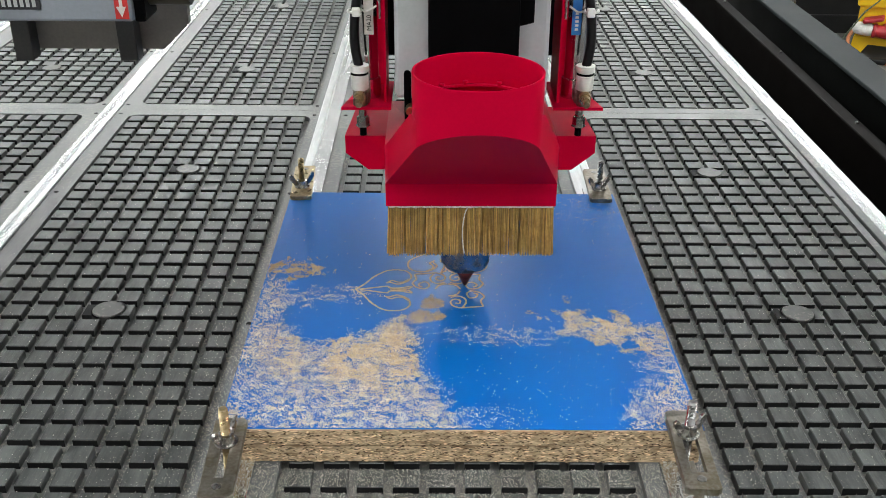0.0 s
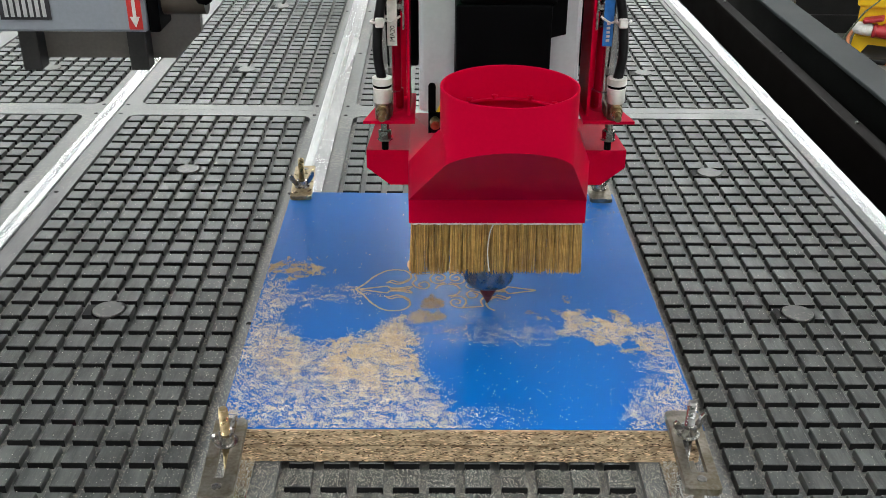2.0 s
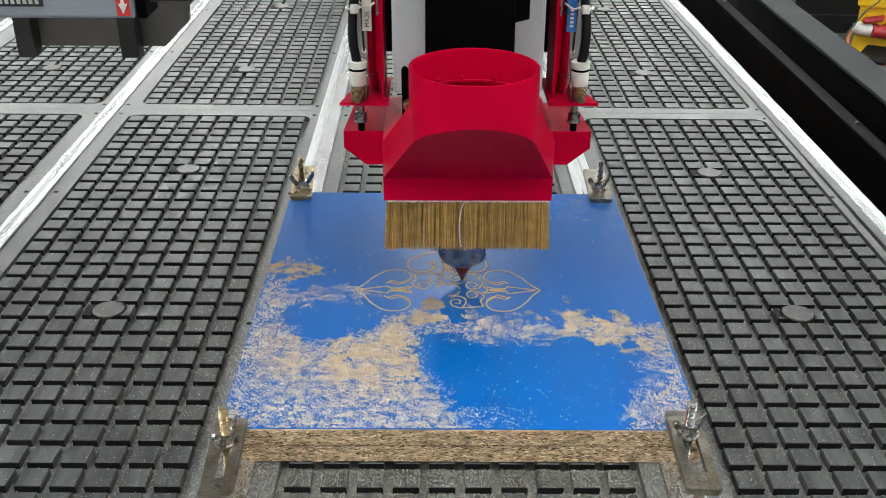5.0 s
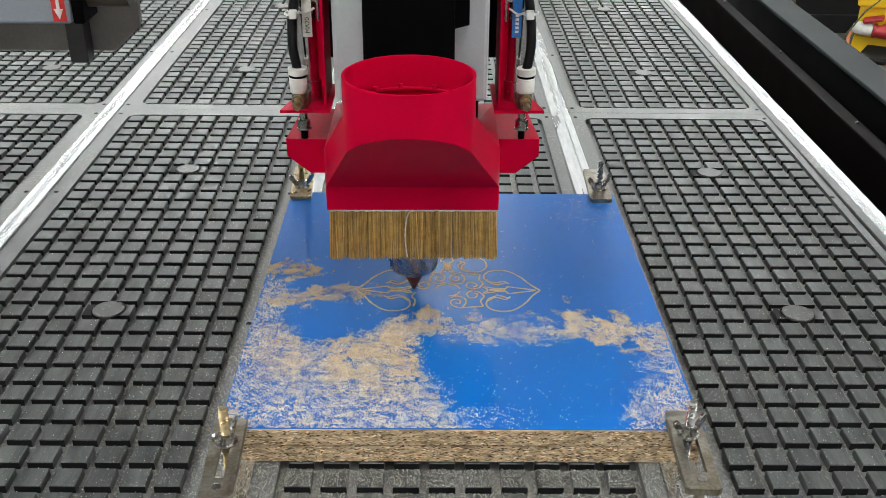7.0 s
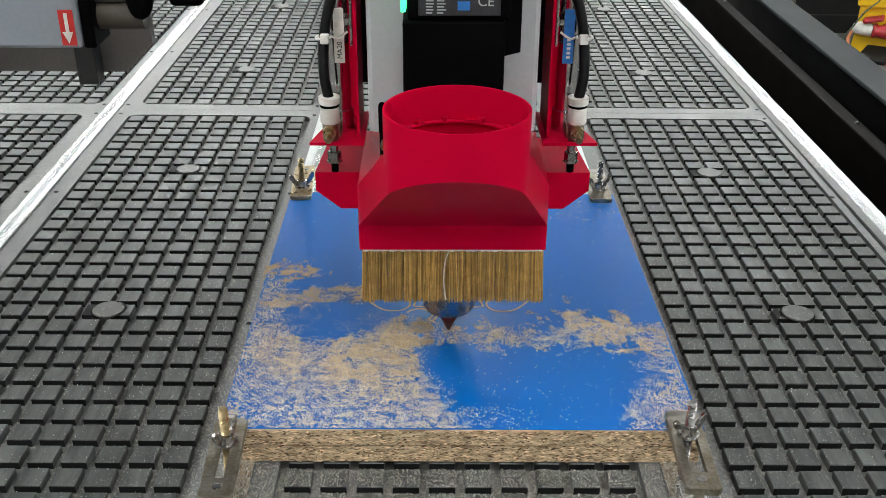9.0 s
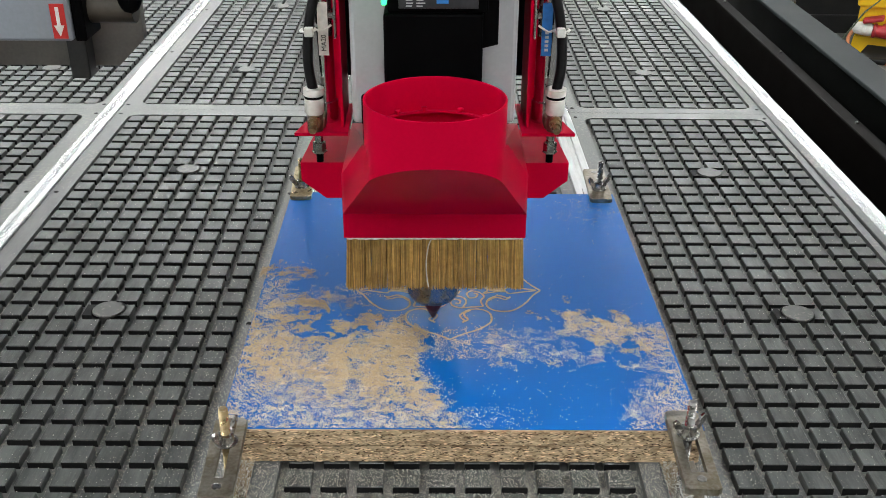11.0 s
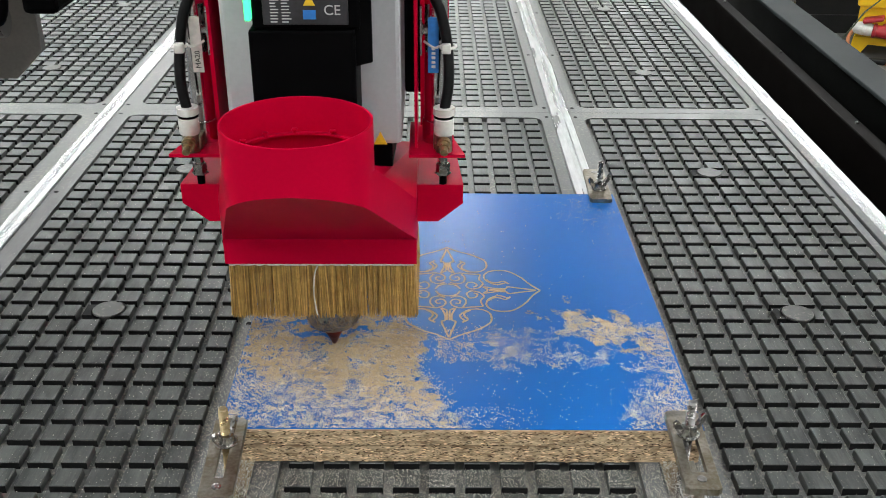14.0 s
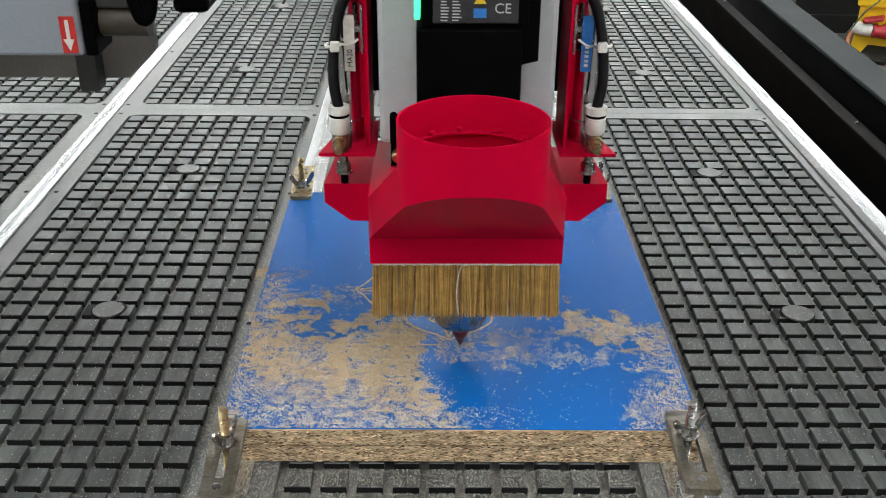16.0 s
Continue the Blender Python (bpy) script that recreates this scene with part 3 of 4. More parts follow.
# ---------------------------------------------------------------- the spindle head; its origin is the tip of the bit
def hood(head):
    """Box over the brush, an inclined underside, and a round port that stands out in front."""
    cx, hw, yf, yb, py, pr = 0.0015, 0.0790, -0.0785, 0.0480, -0.1686, 0.0520
    A, FL, SD, BK = 44, 8, 8, 28
    plan, ang, front = [], [], []
    for k in range(FL):                       # left flank, from the box's corner to the port
        u = k / FL
        tx, ty = pr * math.cos(radians(199)), py + pr * math.sin(radians(199))
        plan.append((-hw + (tx + hw) * u, yf + (ty - yf) * u))
        ang.append(172 + 27 * u)
        front.append(True)
    for k in range(A + 1):                    # round the front of the port
        a_ = 199 + 142 * k / A
        plan.append((pr * math.cos(radians(a_)), py + pr * math.sin(radians(a_))))
        ang.append(a_)
        front.append(True)
    for k in range(1, FL + 1):                # right flank
        u = k / FL
        tx, ty = pr * math.cos(radians(341)), py + pr * math.sin(radians(341))
        plan.append((tx + (hw - tx) * u, ty + (yf - ty) * u))
        ang.append(341 + 27 * u)
        front.append(True)
    rest = [(hw, yf + (yb - yf) * k / SD) for k in range(1, SD)] + [(hw - 2 * hw * k / BK, yb) for k in range(BK + 1)] + [(-hw, yb - (yb - yf) * k / SD) for k in range(1, SD)]
    for k, p in enumerate(rest):
        plan.append(p)
        ang.append(368 + 164 * (k + 1) / (len(rest) + 1))
        front.append(False)
    N = len(plan)

    def low(k, z):
        x, y = plan[k]
        if front[k]:                          # straight front edge of the box
            y = yf
            x = max(-hw, min(hw, x * hw / pr * 0.82 if abs(x) < pr else x))
            i = k / (2 * FL + A)
            x = -hw + 2 * hw * i
        return cx + x, y, z

    def under(k):
        x, y = plan[k]
        s_ = (yf - y) / (yf - (py - pr))
        return 0.1540 + 0.1010 * s_ if front[k] else 0.165

    def foot(k):                              # where the port's wall meets the roof
        if not front[k]:
            return 0.2205
        u = min(1, k / FL, (2 * FL + A - k) / FL)
        return 0.2205 + 0.0360 * u
    circ = lambda k, z, r: (cx + r * math.cos(radians(ang[k])), py + r * math.sin(radians(ang[k])), z)
    rings = [[low(k, 0.1310) for k in range(N)], [low(k, 0.1538) for k in range(N)],
             [(cx + plan[k][0], plan[k][1], under(k)) for k in range(N)],
             [(cx + plan[k][0], plan[k][1], max(0.1900 + 0.066 * max(0, min(1, (yf - plan[k][1]) / 0.095)), under(k) + 0.001) if front[k] else 0.190) for k in range(N)],
             [circ(k, foot(k), pr) for k in range(N)], [circ(k, 0.2575, pr) for k in range(N)], [circ(k, 0.2885, pr) for k in range(N)], [circ(k, 0.2888, pr - 0.0007) for k in range(N)],
             [circ(k, 0.2885, pr - 0.0016) for k in range(N)], [circ(k, 0.2625, pr - 0.0016) for k in range(N)]]
    bm = bmesh.new()
    V = [[bm.verts.new(p) for p in r] for r in rings]
    for a, b in zip(V, V[1:]):
        for k in range(N):
            bm.faces.new((a[k], a[(k + 1) % N], b[(k + 1) % N], b[k]))
    h = part("dust_hood", bm, "red", head, "glossy red sheet-metal dust hood with a round port", smooth=26)
    bm = bmesh.new()
    turn = [2 * math.pi * k / 64 for k in range(64)]
    rings = [[bm.verts.new((cx + r * math.cos(t), py + r * math.sin(t), z)) for t in turn] for r, z in ((pr - 0.0017, 0.2625), (0.0470, 0.2625), (0.0468, 0.2610))]
    for a, b in zip(rings, rings[1:]):
        for k in range(64):
            bm.faces.new((a[k], a[(k + 1) % 64], b[(k + 1) % 64], b[k]))
    part("inner_ledge", bm, "red", h, "red ledge inside the port")
    for deg in (38, 66, 100, 126, 150):
        bm = bmesh.new()
        x, y = cx + 0.0480 * math.cos(radians(deg)), py + 0.0480 * math.sin(radians(deg))
        lathe(bm, [(0.0016, 0.2625), (0.0016, 0.2640), (0.0024, 0.2641), (0.0024, 0.2654), (0.0014, 0.2659), (0, 0.2659)], 8, (x, y))
        part("screw", bm, "red", h)
    bm = bmesh.new()
    edge = [(cx - 0.0765 + 0.153 * k / 90, 0.1288 + 0.0008 * noise.noise((k * 0.37, 0.0, 4.0))) for k in range(91)]
    plate_xz(bm, edge + [(cx + 0.0765, 0.1309), (cx - 0.0765, 0.1309)], yf + 0.0012, yf + 0.0025)
    part("felt_strip", bm, "string", h, "frayed white felt strip")


def bristles(head):
    rng = random.Random(11)
    V, F = [], []

    def tuft(x, y, ox, oy, w, ln, lean):
        b = len(V)
        z0, z1 = 0.1312, 0.1312 - ln
        d = w * 0.45
        for f, z, k in ((1.0, z0, 0.0), (0.9, (z0 + z1) / 2, 0.45), (0.62, z1, 1.0)):
            mx, my = x + lean * k + ox * k, y + oy * k
            V.extend([(mx - w / 2 * f, my, z), (mx, my - d * f, z), (mx + w / 2 * f, my, z), (mx, my + d * f, z)])
        for s in (0, 4):
            for i in range(4):
                F.append((b + s + i, b + s + (i + 1) % 4, b + s + 4 + (i + 1) % 4, b + s + 4 + i))
        F.append((b + 8, b + 9, b + 10, b + 11))
    x0, x1, yf, yb = -0.0750, 0.0785, -0.0745, 0.0440
    for layer in range(4):
        for k in range(230):
            x = x0 + (x1 - x0) * (k + rng.uniform(-0.4, 0.4)) / 229
            gap = 0.8 * noise.noise((x * 430, layer * 0.15, 3.0)) + 0.5 * noise.noise((x * 900, layer * 0.3, 9.0)) - 1.2 * max(0, x)
            if layer < 3 and gap > 0.16 + 0.10 * layer:
                continue
            swing = 0.0030 * noise.noise((x * 120, 1.0, layer * 0.4)) + 0.012 * x + rng.uniform(-0.0012, 0.0012)
            tuft(x, yf + layer * 0.0016 + rng.uniform(-0.0006, 0.0006), 0, -0.001, rng.uniform(0.0006, 0.0013), 0.0530 + rng.uniform(-0.0022, 0.0014), swing)
        for k in range(190):
            x = x0 + (x1 - x0) * (k + rng.uniform(-0.4, 0.4)) / 189
            tuft(x, yb - layer * 0.0016, 0, 0.001, rng.uniform(0.0008, 0.0014), 0.0530 + rng.uniform(-0.002, 0.0014), rng.uniform(-0.002, 0.002))
        for k in range(150):
            y = yf + (yb - yf) * k / 149
            for sx, x in ((-1, x0 + layer * 0.0016), (1, x1 - layer * 0.0016)):
                tuft(x, y, sx * 0.0018, 0, rng.uniform(0.0008, 0.0015), 0.0530 + rng.uniform(-0.002, 0.0014), rng.uniform(-0.001, 0.001))
    brush = tagged(raw("brush", V, F, "bristle", head), "dense golden brown bristle curtain")
    bm = bmesh.new()
    tube(bm, spline([(-0.0005, -0.0772, 0.1312), (-0.0042, -0.0778, 0.122), (-0.0060, -0.0778, 0.105), (-0.0052, -0.0778, 0.090), (-0.0040, -0.0778, 0.0815)], 5), 0.0006, 6)
    part("loose_thread", bm, "string", head, "loose white thread on the bristles")
    return brush


def side_gear(head, s):
    """Bracket, air cylinder, hose and fitting on one side of the hood; s is -1 or 1."""
    cx = 0.0015
    X = lambda x: cx + s * x
    ear = bmesh.new()
    plate_xz(ear, [(X(0.078), 0.187), (X(0.1175), 0.187), (X(0.1175), 0.170), (X(0.0965), 0.153), (X(0.078), 0.153)], -0.0430, -0.0405)
    bracket = part("bracket", ear, "red", head, "red folded sheet-metal bracket")
    bm = bmesh.new()
    prism(bm, [(X(0.070), -0.0405), (X(0.1175), -0.0405), (X(0.112), 0.040), (X(0.070), 0.040)], 0.1845, 0.187)
    part("bracket_top", bm, "red", bracket)
    bm = bmesh.new()
    prism(bm, [(X(0.073), -0.064), (X(0.118), -0.064), (X(0.110), -0.030), (X(0.106), 0.012), (X(0.073), 0.012)], 0.2195, 0.2222)
    flange = part("cylinder_flange", bm, "red", head, "red flange under the air cylinder")
    # hexagon bolt between bracket and flange
    bm = bmesh.new()
    lathe(bm, [(0.0068, 0.1960), (0.0068, 0.1970), (0.0058, 0.1971), (0.0058, 0.2050), (0.0036, 0.2051), (0.0036, 0.2195)], 6, (X(0.1005), -0.0400))
    part("hex_bolt", bm, "steel", head)
    bm = bmesh.new()
    lathe(bm, [(0.0032, 0.187), (0.0032, 0.1960)], 12, (X(0.1005), -0.0400))
    part("stud", bm, "black", head)
    # upright red angle
    bm = bmesh.new()
    box(bm, min(X(0.0775), X(0.0798)), max(X(0.0775), X(0.0798)), -0.050, 0.006, 0.2222, 0.50)
    box(bm, min(X(0.0816), X(0.105)), max(X(0.0816), X(0.105)), 0.003, 0.006, 0.2222, 0.50)
    upright = part("upright", bm, "red", head, "red upright angle plate")
    bm = bmesh.new()
    lathe(bm, [(0.0062, 0.0), (0.0062, 0.0015), (0.0045, 0.002), (0.0045, 0.006), (0, 0.006)], 6,
          axis_m=Matrix.Translation((X(0.0826), -0.034, 0.315)) @ Matrix.Rotation(radians(90 * s), 4, "Y"))
    part("screw", bm, "steel", upright)
    bm = bmesh.new()
    plate_xz(bm, [(X(0.082), 0.296), (X(0.0835), 0.296), (X(0.0835), 0.334), (X(0.082), 0.334)], -0.040, -0.030)
    part("slot_plate", bm, "steel", upright)
    # air cylinder
    bm = bmesh.new()
    lathe(bm, [(0.0110, 0.2222), (0.0110, 0.2400), (0.0092, 0.2410), (0.0092, 0.50)], 24, (X(0.0945), -0.030))
    cyl = part("air_cylinder", bm, "chrome", head, "shiny steel air cylinder", smooth=40)
    bm = bmesh.new()
    box(bm, X(0.0925) - 0.0042, X(0.0925) + 0.0042, -0.0402, -0.0390, 0.282, 0.326)
    part("sticker", bm, "sign_white" if s < 0 else "bluelabel", cyl, "printed paper sticker" if s < 0 else "blue printed sticker")
    if s < 0:
        text_part("sticker_print", "MA20", 0.0058, "black", cyl, pose(X(0.0925) + 0.0022, -0.0404, 0.2925, 90, -90, 0))
    else:
        for k in range(5):
            bm = bmesh.new()
            box(bm, X(0.0925) - 0.0014, X(0.0925) + 0.0016, -0.0405, -0.04025, 0.286 + k * 0.0036, 0.2882 + k * 0.0036)
            part("print_bar", bm, "sign_white", cyl)
    # elbow fitting with brass bolt
    bm = bmesh.new()
    fx, fy = X(0.1010), -0.0560
    lathe(bm, [(0.0074, 0.2370), (0.0080, 0.2380), (0.0080, 0.2500), (0.0074, 0.2505), (0.0074, 0.2530), (0.0086, 0.2535), (0.0086, 0.2590), (0.0050, 0.2592)],
          20, (fx, fy))
    fit = part("hose_fitting", bm, "white", head, "white push-in hose fitting", smooth=40)
    bm = bmesh.new()
    lathe(bm, [(0.0066, 0.2222), (0.0066, 0.2369)], 20, (fx, fy))
    box(bm, min(fx, X(0.0945)) - 0.002, max(fx, X(0.0945)) + 0.002, fy, -0.034, 0.2225, 0.2340, bevel=0.002)
    part("elbow", bm, "zinc", fit, "worn metal elbow", smooth=40)
    bm = bmesh.new()
    lathe(bm, [(0.0078, 0.2508), (0.0078, 0.2527)], 20, (fx, fy))
    part("seal_ring", bm, "black", fit)
    bm = bmesh.new()
    lathe(bm, [(0.0055, 0.0), (0.0055, 0.004), (0.0042, 0.0042), (0.0042, 0.009), (0.0030, 0.0092), (0.0030, 0.015), (0, 0.015)], 12,
          axis_m=Matrix.Translation((fx, fy - 0.006, 0.2320)) @ Matrix.Rotation(radians(104), 4, "X"))
    part("brass_bolt", bm, "brass", fit, smooth=30)
    # hose and cable tie
    bm = bmesh.new()
    tube(bm, spline([(fx, fy, 0.256), (X(0.1045), -0.053, 0.278), (X(0.1035), -0.047, 0.305), (X(0.0985), -0.043, 0.330), (X(0.0900), -0.040, 0.352),
                     (X(0.0850), -0.036, 0.40), (X(0.0850), -0.034, 0.49)], 8), 0.0043, 12)
    part("air_hose", bm, "hose", head, "black rubber air hose", smooth=True)
    bm = bmesh.new()
    tube(bm, [(X(0.1040) + 0.006 * math.cos(a), -0.0470 + 0.0062 * math.sin(a), 0.3052 + 0.0005 * math.cos(a)) for a in [2 * math.pi * k / 20 for k in range(21)]], 0.0012, 6)
    tube(bm, spline([(X(0.0985), -0.0450, 0.3055), (X(0.0930), -0.0440, 0.3035), (X(0.0850), -0.0430, 0.3085)], 5), 0.0010, 6)
    box(bm, X(0.1025) - 0.0036, X(0.1025) + 0.0036, -0.0560, -0.0500, 0.3015, 0.3090, bevel=0.001)
    part("cable_tie", bm, "white", head, "white cable tie")
    return upright


def text_part(name, body, size, mat, parent, m):
    cu = bpy.data.curves.new(name, "FONT")
    cu.body, cu.size, cu.extrude, cu.align_x = body, size, 0.0001, "CENTER"
    tmp = bpy.data.objects.new(name, cu)
    me = bpy.data.meshes.new_from_object(tmp)
    bpy.data.objects.remove(tmp)
    me.materials.clear()
    me.materials.append(M[mat])
    ob = new(name, me)
    ob.parent = parent
    ob.matrix_basis = m
    return ob


def spindle(head):
    # grey housing, open below
    bm = bmesh.new()
    box(bm, -0.0680, 0.0690, -0.0550, 0.10, 0.2270, 0.50, bevel=0.004)
    body = part("spindle_body", bm, "spindle", head, "pale grey spindle housing")
    bm = bmesh.new()
    slot = [(-0.05675 + 0.00325 * math.cos(radians(18 * k)), 0.2508 + 0.00325 * math.sin(radians(18 * k))) for k in range(11)]
    plate_xz(bm, slot + [(-0.0600, 0.2276), (-0.0535, 0.2276)], -0.0562, -0.0545)
    part("black_slot", bm, "black", body)
    for x in (-0.0530, 0.0465):
        bm = bmesh.new()
        plate_xz(bm, [(x, 0.2278), (x + 0.0105, 0.2278), (x + 0.00525, 0.2385)], -0.0562, -0.0551)
        part("warning_sticker", bm, "yellowlabel", body, "small yellow warning triangle")
    part("spindle_base", boxed(-0.0600, 0.0610, -0.0500, 0.0900, 0.1885, 0.2268, bevel=0.002), "black", body, "black lower end of the housing")
    bm = bmesh.new()
    lathe(bm, [(0.0030, 0.0), (0.0030, 0.004), (0.0046, 0.0045), (0.0046, 0.0120), (0.0038, 0.0128), (0, 0.0128)], 12,
          axis_m=Matrix.Translation((-0.0540, -0.0502, 0.2190)) @ Matrix.Rotation(radians(96), 4, "X"))
    part("knurled_knob", bm, "brass", body, "small brass knob")
    for x in (0.0440, -0.0440):
        bm = bmesh.new()
        lathe(bm, [(0.005, 0.187), (0.005, 0.2275)], 12, (x, -0.045))
        part("hanger_rod", bm, "black", body)
    # dark plates behind the red uprights
    for s in (-1, 1):
        a, b = sorted((s * 0.0695, s * 0.100))
        part("rear_plate", boxed(a, b, 0.030, 0.060, 0.2425, 0.50, bevel=0.002), "black", body, "black plate beside the housing")
    # black cover with a wing on its upper edge
    bm = bmesh.new()
    box(bm, -0.0378, 0.0380, -0.1050, -0.0552, 0.2350, 0.3330, bevel=0.002)
    box(bm, -0.0345, 0.0420, -0.1030, -0.0553, 0.3330, 0.50, bevel=0.002)
    cover = part("spindle_cover", bm, "black", head, "matt black spindle cover")
    bm = bmesh.new()
    plate_xz(bm, [(0.0381, 0.3055), (0.0500, 0.3085), (0.0500, 0.50), (0.0381, 0.50)], -0.1000, -0.0960)
    part("cover_wing", bm, "black", cover)
    bm = bmesh.new()
    box(bm, -0.0260, 0.0340, -0.1062, -0.1032, 0.3372, 0.372, bevel=0.0006)
    lab = part("rating_plate", bm, "label", head, "dark rating plate with pale print")
    rng = random.Random(3)
    for x in (-0.0205, -0.0125):
        for k in range(9):
            bm = bmesh.new()
            w = rng.uniform(0.004, 0.0066)
            box(bm, x, x + w, -0.1066, -0.1063, 0.3390 + k * 0.0022, 0.3398 + k * 0.0022)
            part("print_bar", bm, "print", lab)
    bm = bmesh.new()
    box(bm, 0.0025, 0.0115, -0.1066, -0.1063, 0.3413, 0.3478, bevel=0.0001)
    part("blue_square", bm, "bluelabel", lab)
    bm = bmesh.new()
    plate_xz(bm, [(0.0027, 0.3510), (0.0113, 0.3510), (0.0070, 0.3585)], -0.1066, -0.1063)
    part("warning_triangle", bm, "yellowlabel", lab)
    text_part("mark", "CE", 0.0100, "print", lab, pose(0.0230, -0.1064, 0.3445, 90))
    bm = bmesh.new()
    box(bm, -0.0392, -0.0350, -0.1060, -0.0900, 0.3395, 0.3600, bevel=0.001)
    part("indicator_light", bm, "green", cover, "glowing green indicator strip")
    # cylinder of the spindle below, nose and collet nut
    bm = bmesh.new()
    lathe(bm, [(0.040, 0.214), (0.040, 0.10), (0.034, 0.096), (0.034, 0.072), (0.0252, 0.070), (0.0252, 0.0340), (0.0246, 0.0325), (0.0225, 0.0290), (0.0180, 0.0262), (0.0100, 0.0250), (0, 0.0250)][::-1], 40)
    nose = part("collet_nut", bm, "steel", head, "round steel collet nut", smooth=30)
    bm = bmesh.new()
    lathe(bm, [(0, 0.0), (0.0090, 0.0190), (0.0090, 0.0210), (0.0070, 0.0240), (0.0070, 0.030)], 20)
    part("engraving_bit", bm, "bit", head, "red-brown conical engraving bit", smooth=30)


def make_head():
    head = empty("spindle_head", 0.0366, 0.9160, 0.0330)
    tagged(head, "red router head with dust hood, brush and grey drilling unit", "router head")
    hood(head)
    bristles(head)
    for s in (-1, 1):
        side_gear(head, s)
    spindle(head)
    drilling_unit(head)
    # assumed carriage plate, out of view; it also cuts reflections on the brackets
    part("carriage", boxed(-0.13, 0.13, 0.1005, 0.1580, 0.37, 0.96, bevel=0.004), "unit", head, "assumed grey carriage plate, out of view, on the gantry")
    # box out of view, added to shade the brackets and hood roof
    part("carriage_cover", boxed(-0.24, 0.22, -0.14, 0.1003, 0.53, 0.95, bevel=0.006), "unit", head, "grey box added out of view to shade the head")
    return head


def make_gantry():
    """Assumed beam, out of view, that carries the head across the bed and shades it; it only runs along the bed."""
    thing = empty("gantry", 0, 0.9160, 0)
    tagged(thing, "assumed grey gantry beam, out of view, that carries and shades the router head", "gantry")
    # underside set low to block lamp glints on the red brackets
    part("cross_beam", boxed(-0.93, 0.87, 0.1590, 0.36, 0.40, 0.92, bevel=0.006), "unit", thing)
    for a, b, low in ((0.795, 0.850, 0.0005), (-0.9130, -0.8880, 0.0035)):
        part("leg", boxed(a, b, 0.17, 0.35, low, 0.3995, bevel=0.004), "unit", thing)
    return thing


# ---------------------------------------------------------------- the drilling unit that rides on the same carriage
def drilling_unit(head):
    bm = bmesh.new()
    box(bm, -0.64, -0.3062, -0.0160, 0.07, 0.2862, 0.50, bevel=0.003)
    part("drilling_unit_housing", bm, "unit", head, "blue-grey painted drilling unit housing")
    bm = bmesh.new()
    box(bm, -0.3061, -0.2960, -0.0120, 0.030, 0.2850, 0.330, bevel=0.002)
    part("end_cap", bm, "black", head)
    bm = bmesh.new()
    box(bm, -0.3215, -0.3095, -0.0172, -0.0163, 0.2892, 0.3185)
    sign = part("arrow_sign", bm, "sign_red", head, "red sign with a white down arrow")
    bm = bmesh.new()
    plate_xz(bm, [(-0.3169, 0.3160), (-0.3141, 0.3160), (-0.3141, 0.3005), (-0.3112, 0.3005), (-0.3155, 0.2912), (-0.3198, 0.3005), (-0.3169, 0.3005)], -0.0180, -0.01725)
    part("arrow", bm, "sign_white", sign)
    bm = bmesh.new()
    box(bm, -0.432, -0.3880, -0.0172, -0.0163, 0.2975, 0.334)
    lab = part("unit_plate", bm, "label", head, "black printed plate")
    for k in range(7):
        bm = bmesh.new()
        box(bm, -0.428 + 0.0055 * k, -0.4248 + 0.0055 * k, -0.0178, -0.0173, 0.3000, 0.3160)
        part("print_bar", bm, "print", lab)
    bm = bmesh.new()
    plate_xz(bm, [(-0.512, 0.1956), (-0.344, 0.1956), (-0.3136, 0.2250), (-0.3136, 0.39), (-0.512, 0.39)], 0.214, 0.226)
    part("back_plate", bm, "unit_brown", head, "brown-grey back plate with a cut corner")
    for x in (-0.5090, -0.3910):
        bm = bmesh.new()
        box(bm, x + 0.001, x + 0.0215, 0.190, 0.2138, 0.1880, 0.30, bevel=0.0015)
        leg = part("drill_post", bm, "unit_leg", head, "dark steel drill post")
        bm = bmesh.new()
        lathe(bm, [(0.0065, 0.0), (0.0065, 0.003), (0.005, 0.004), (0, 0.004)], 6, axis_m=Matrix.Translation((x + 0.010, 0.190, 0.2440)) @ Matrix.Rotation(radians(90), 4, "X"))
        part("cap", bm, "black", leg)
    bm = bmesh.new()
    box(bm, -0.512, -0.3136, 0.068, 0.2262, 0.3005, 0.39)
    part("carriage_plate", bm, "unit_leg", head, "dark steel carriage plate")
    bm = bmesh.new()
    tube(bm, [(-0.3060, 0.012, 0.3085), (-0.258, 0.012, 0.3085)], 0.0128, 20)
    part("air_motor", bm, "motor", head, "brown-grey round air motor", smooth=50)
    bm = bmesh.new()
    box(bm, -0.3060, -0.2600, 0.001, 0.044, 0.3205, 0.48, bevel=0.002)
    part("motor_block", bm, "unit_leg", head)
    bm = bmesh.new()
    tube(bm, spline([(-0.264, -0.010, 0.38), (-0.262, -0.013, 0.340), (-0.2555, -0.014, 0.3165), (-0.2490, -0.012, 0.330), (-0.2470, -0.008, 0.38)], 6), 0.0065, 12)
    part("air_line", bm, "black", head, "black curved air line", smooth=True)
    bm = bmesh.new()
    box(bm, -0.2300, -0.2020, -0.02, 0.03, 0.3215, 0.40, bevel=0.005)
    box(bm, -0.2602, -0.2295, 0.005, 0.03, 0.330, 0.36)
    part("valve_block", bm, "black", head, "black valve block")


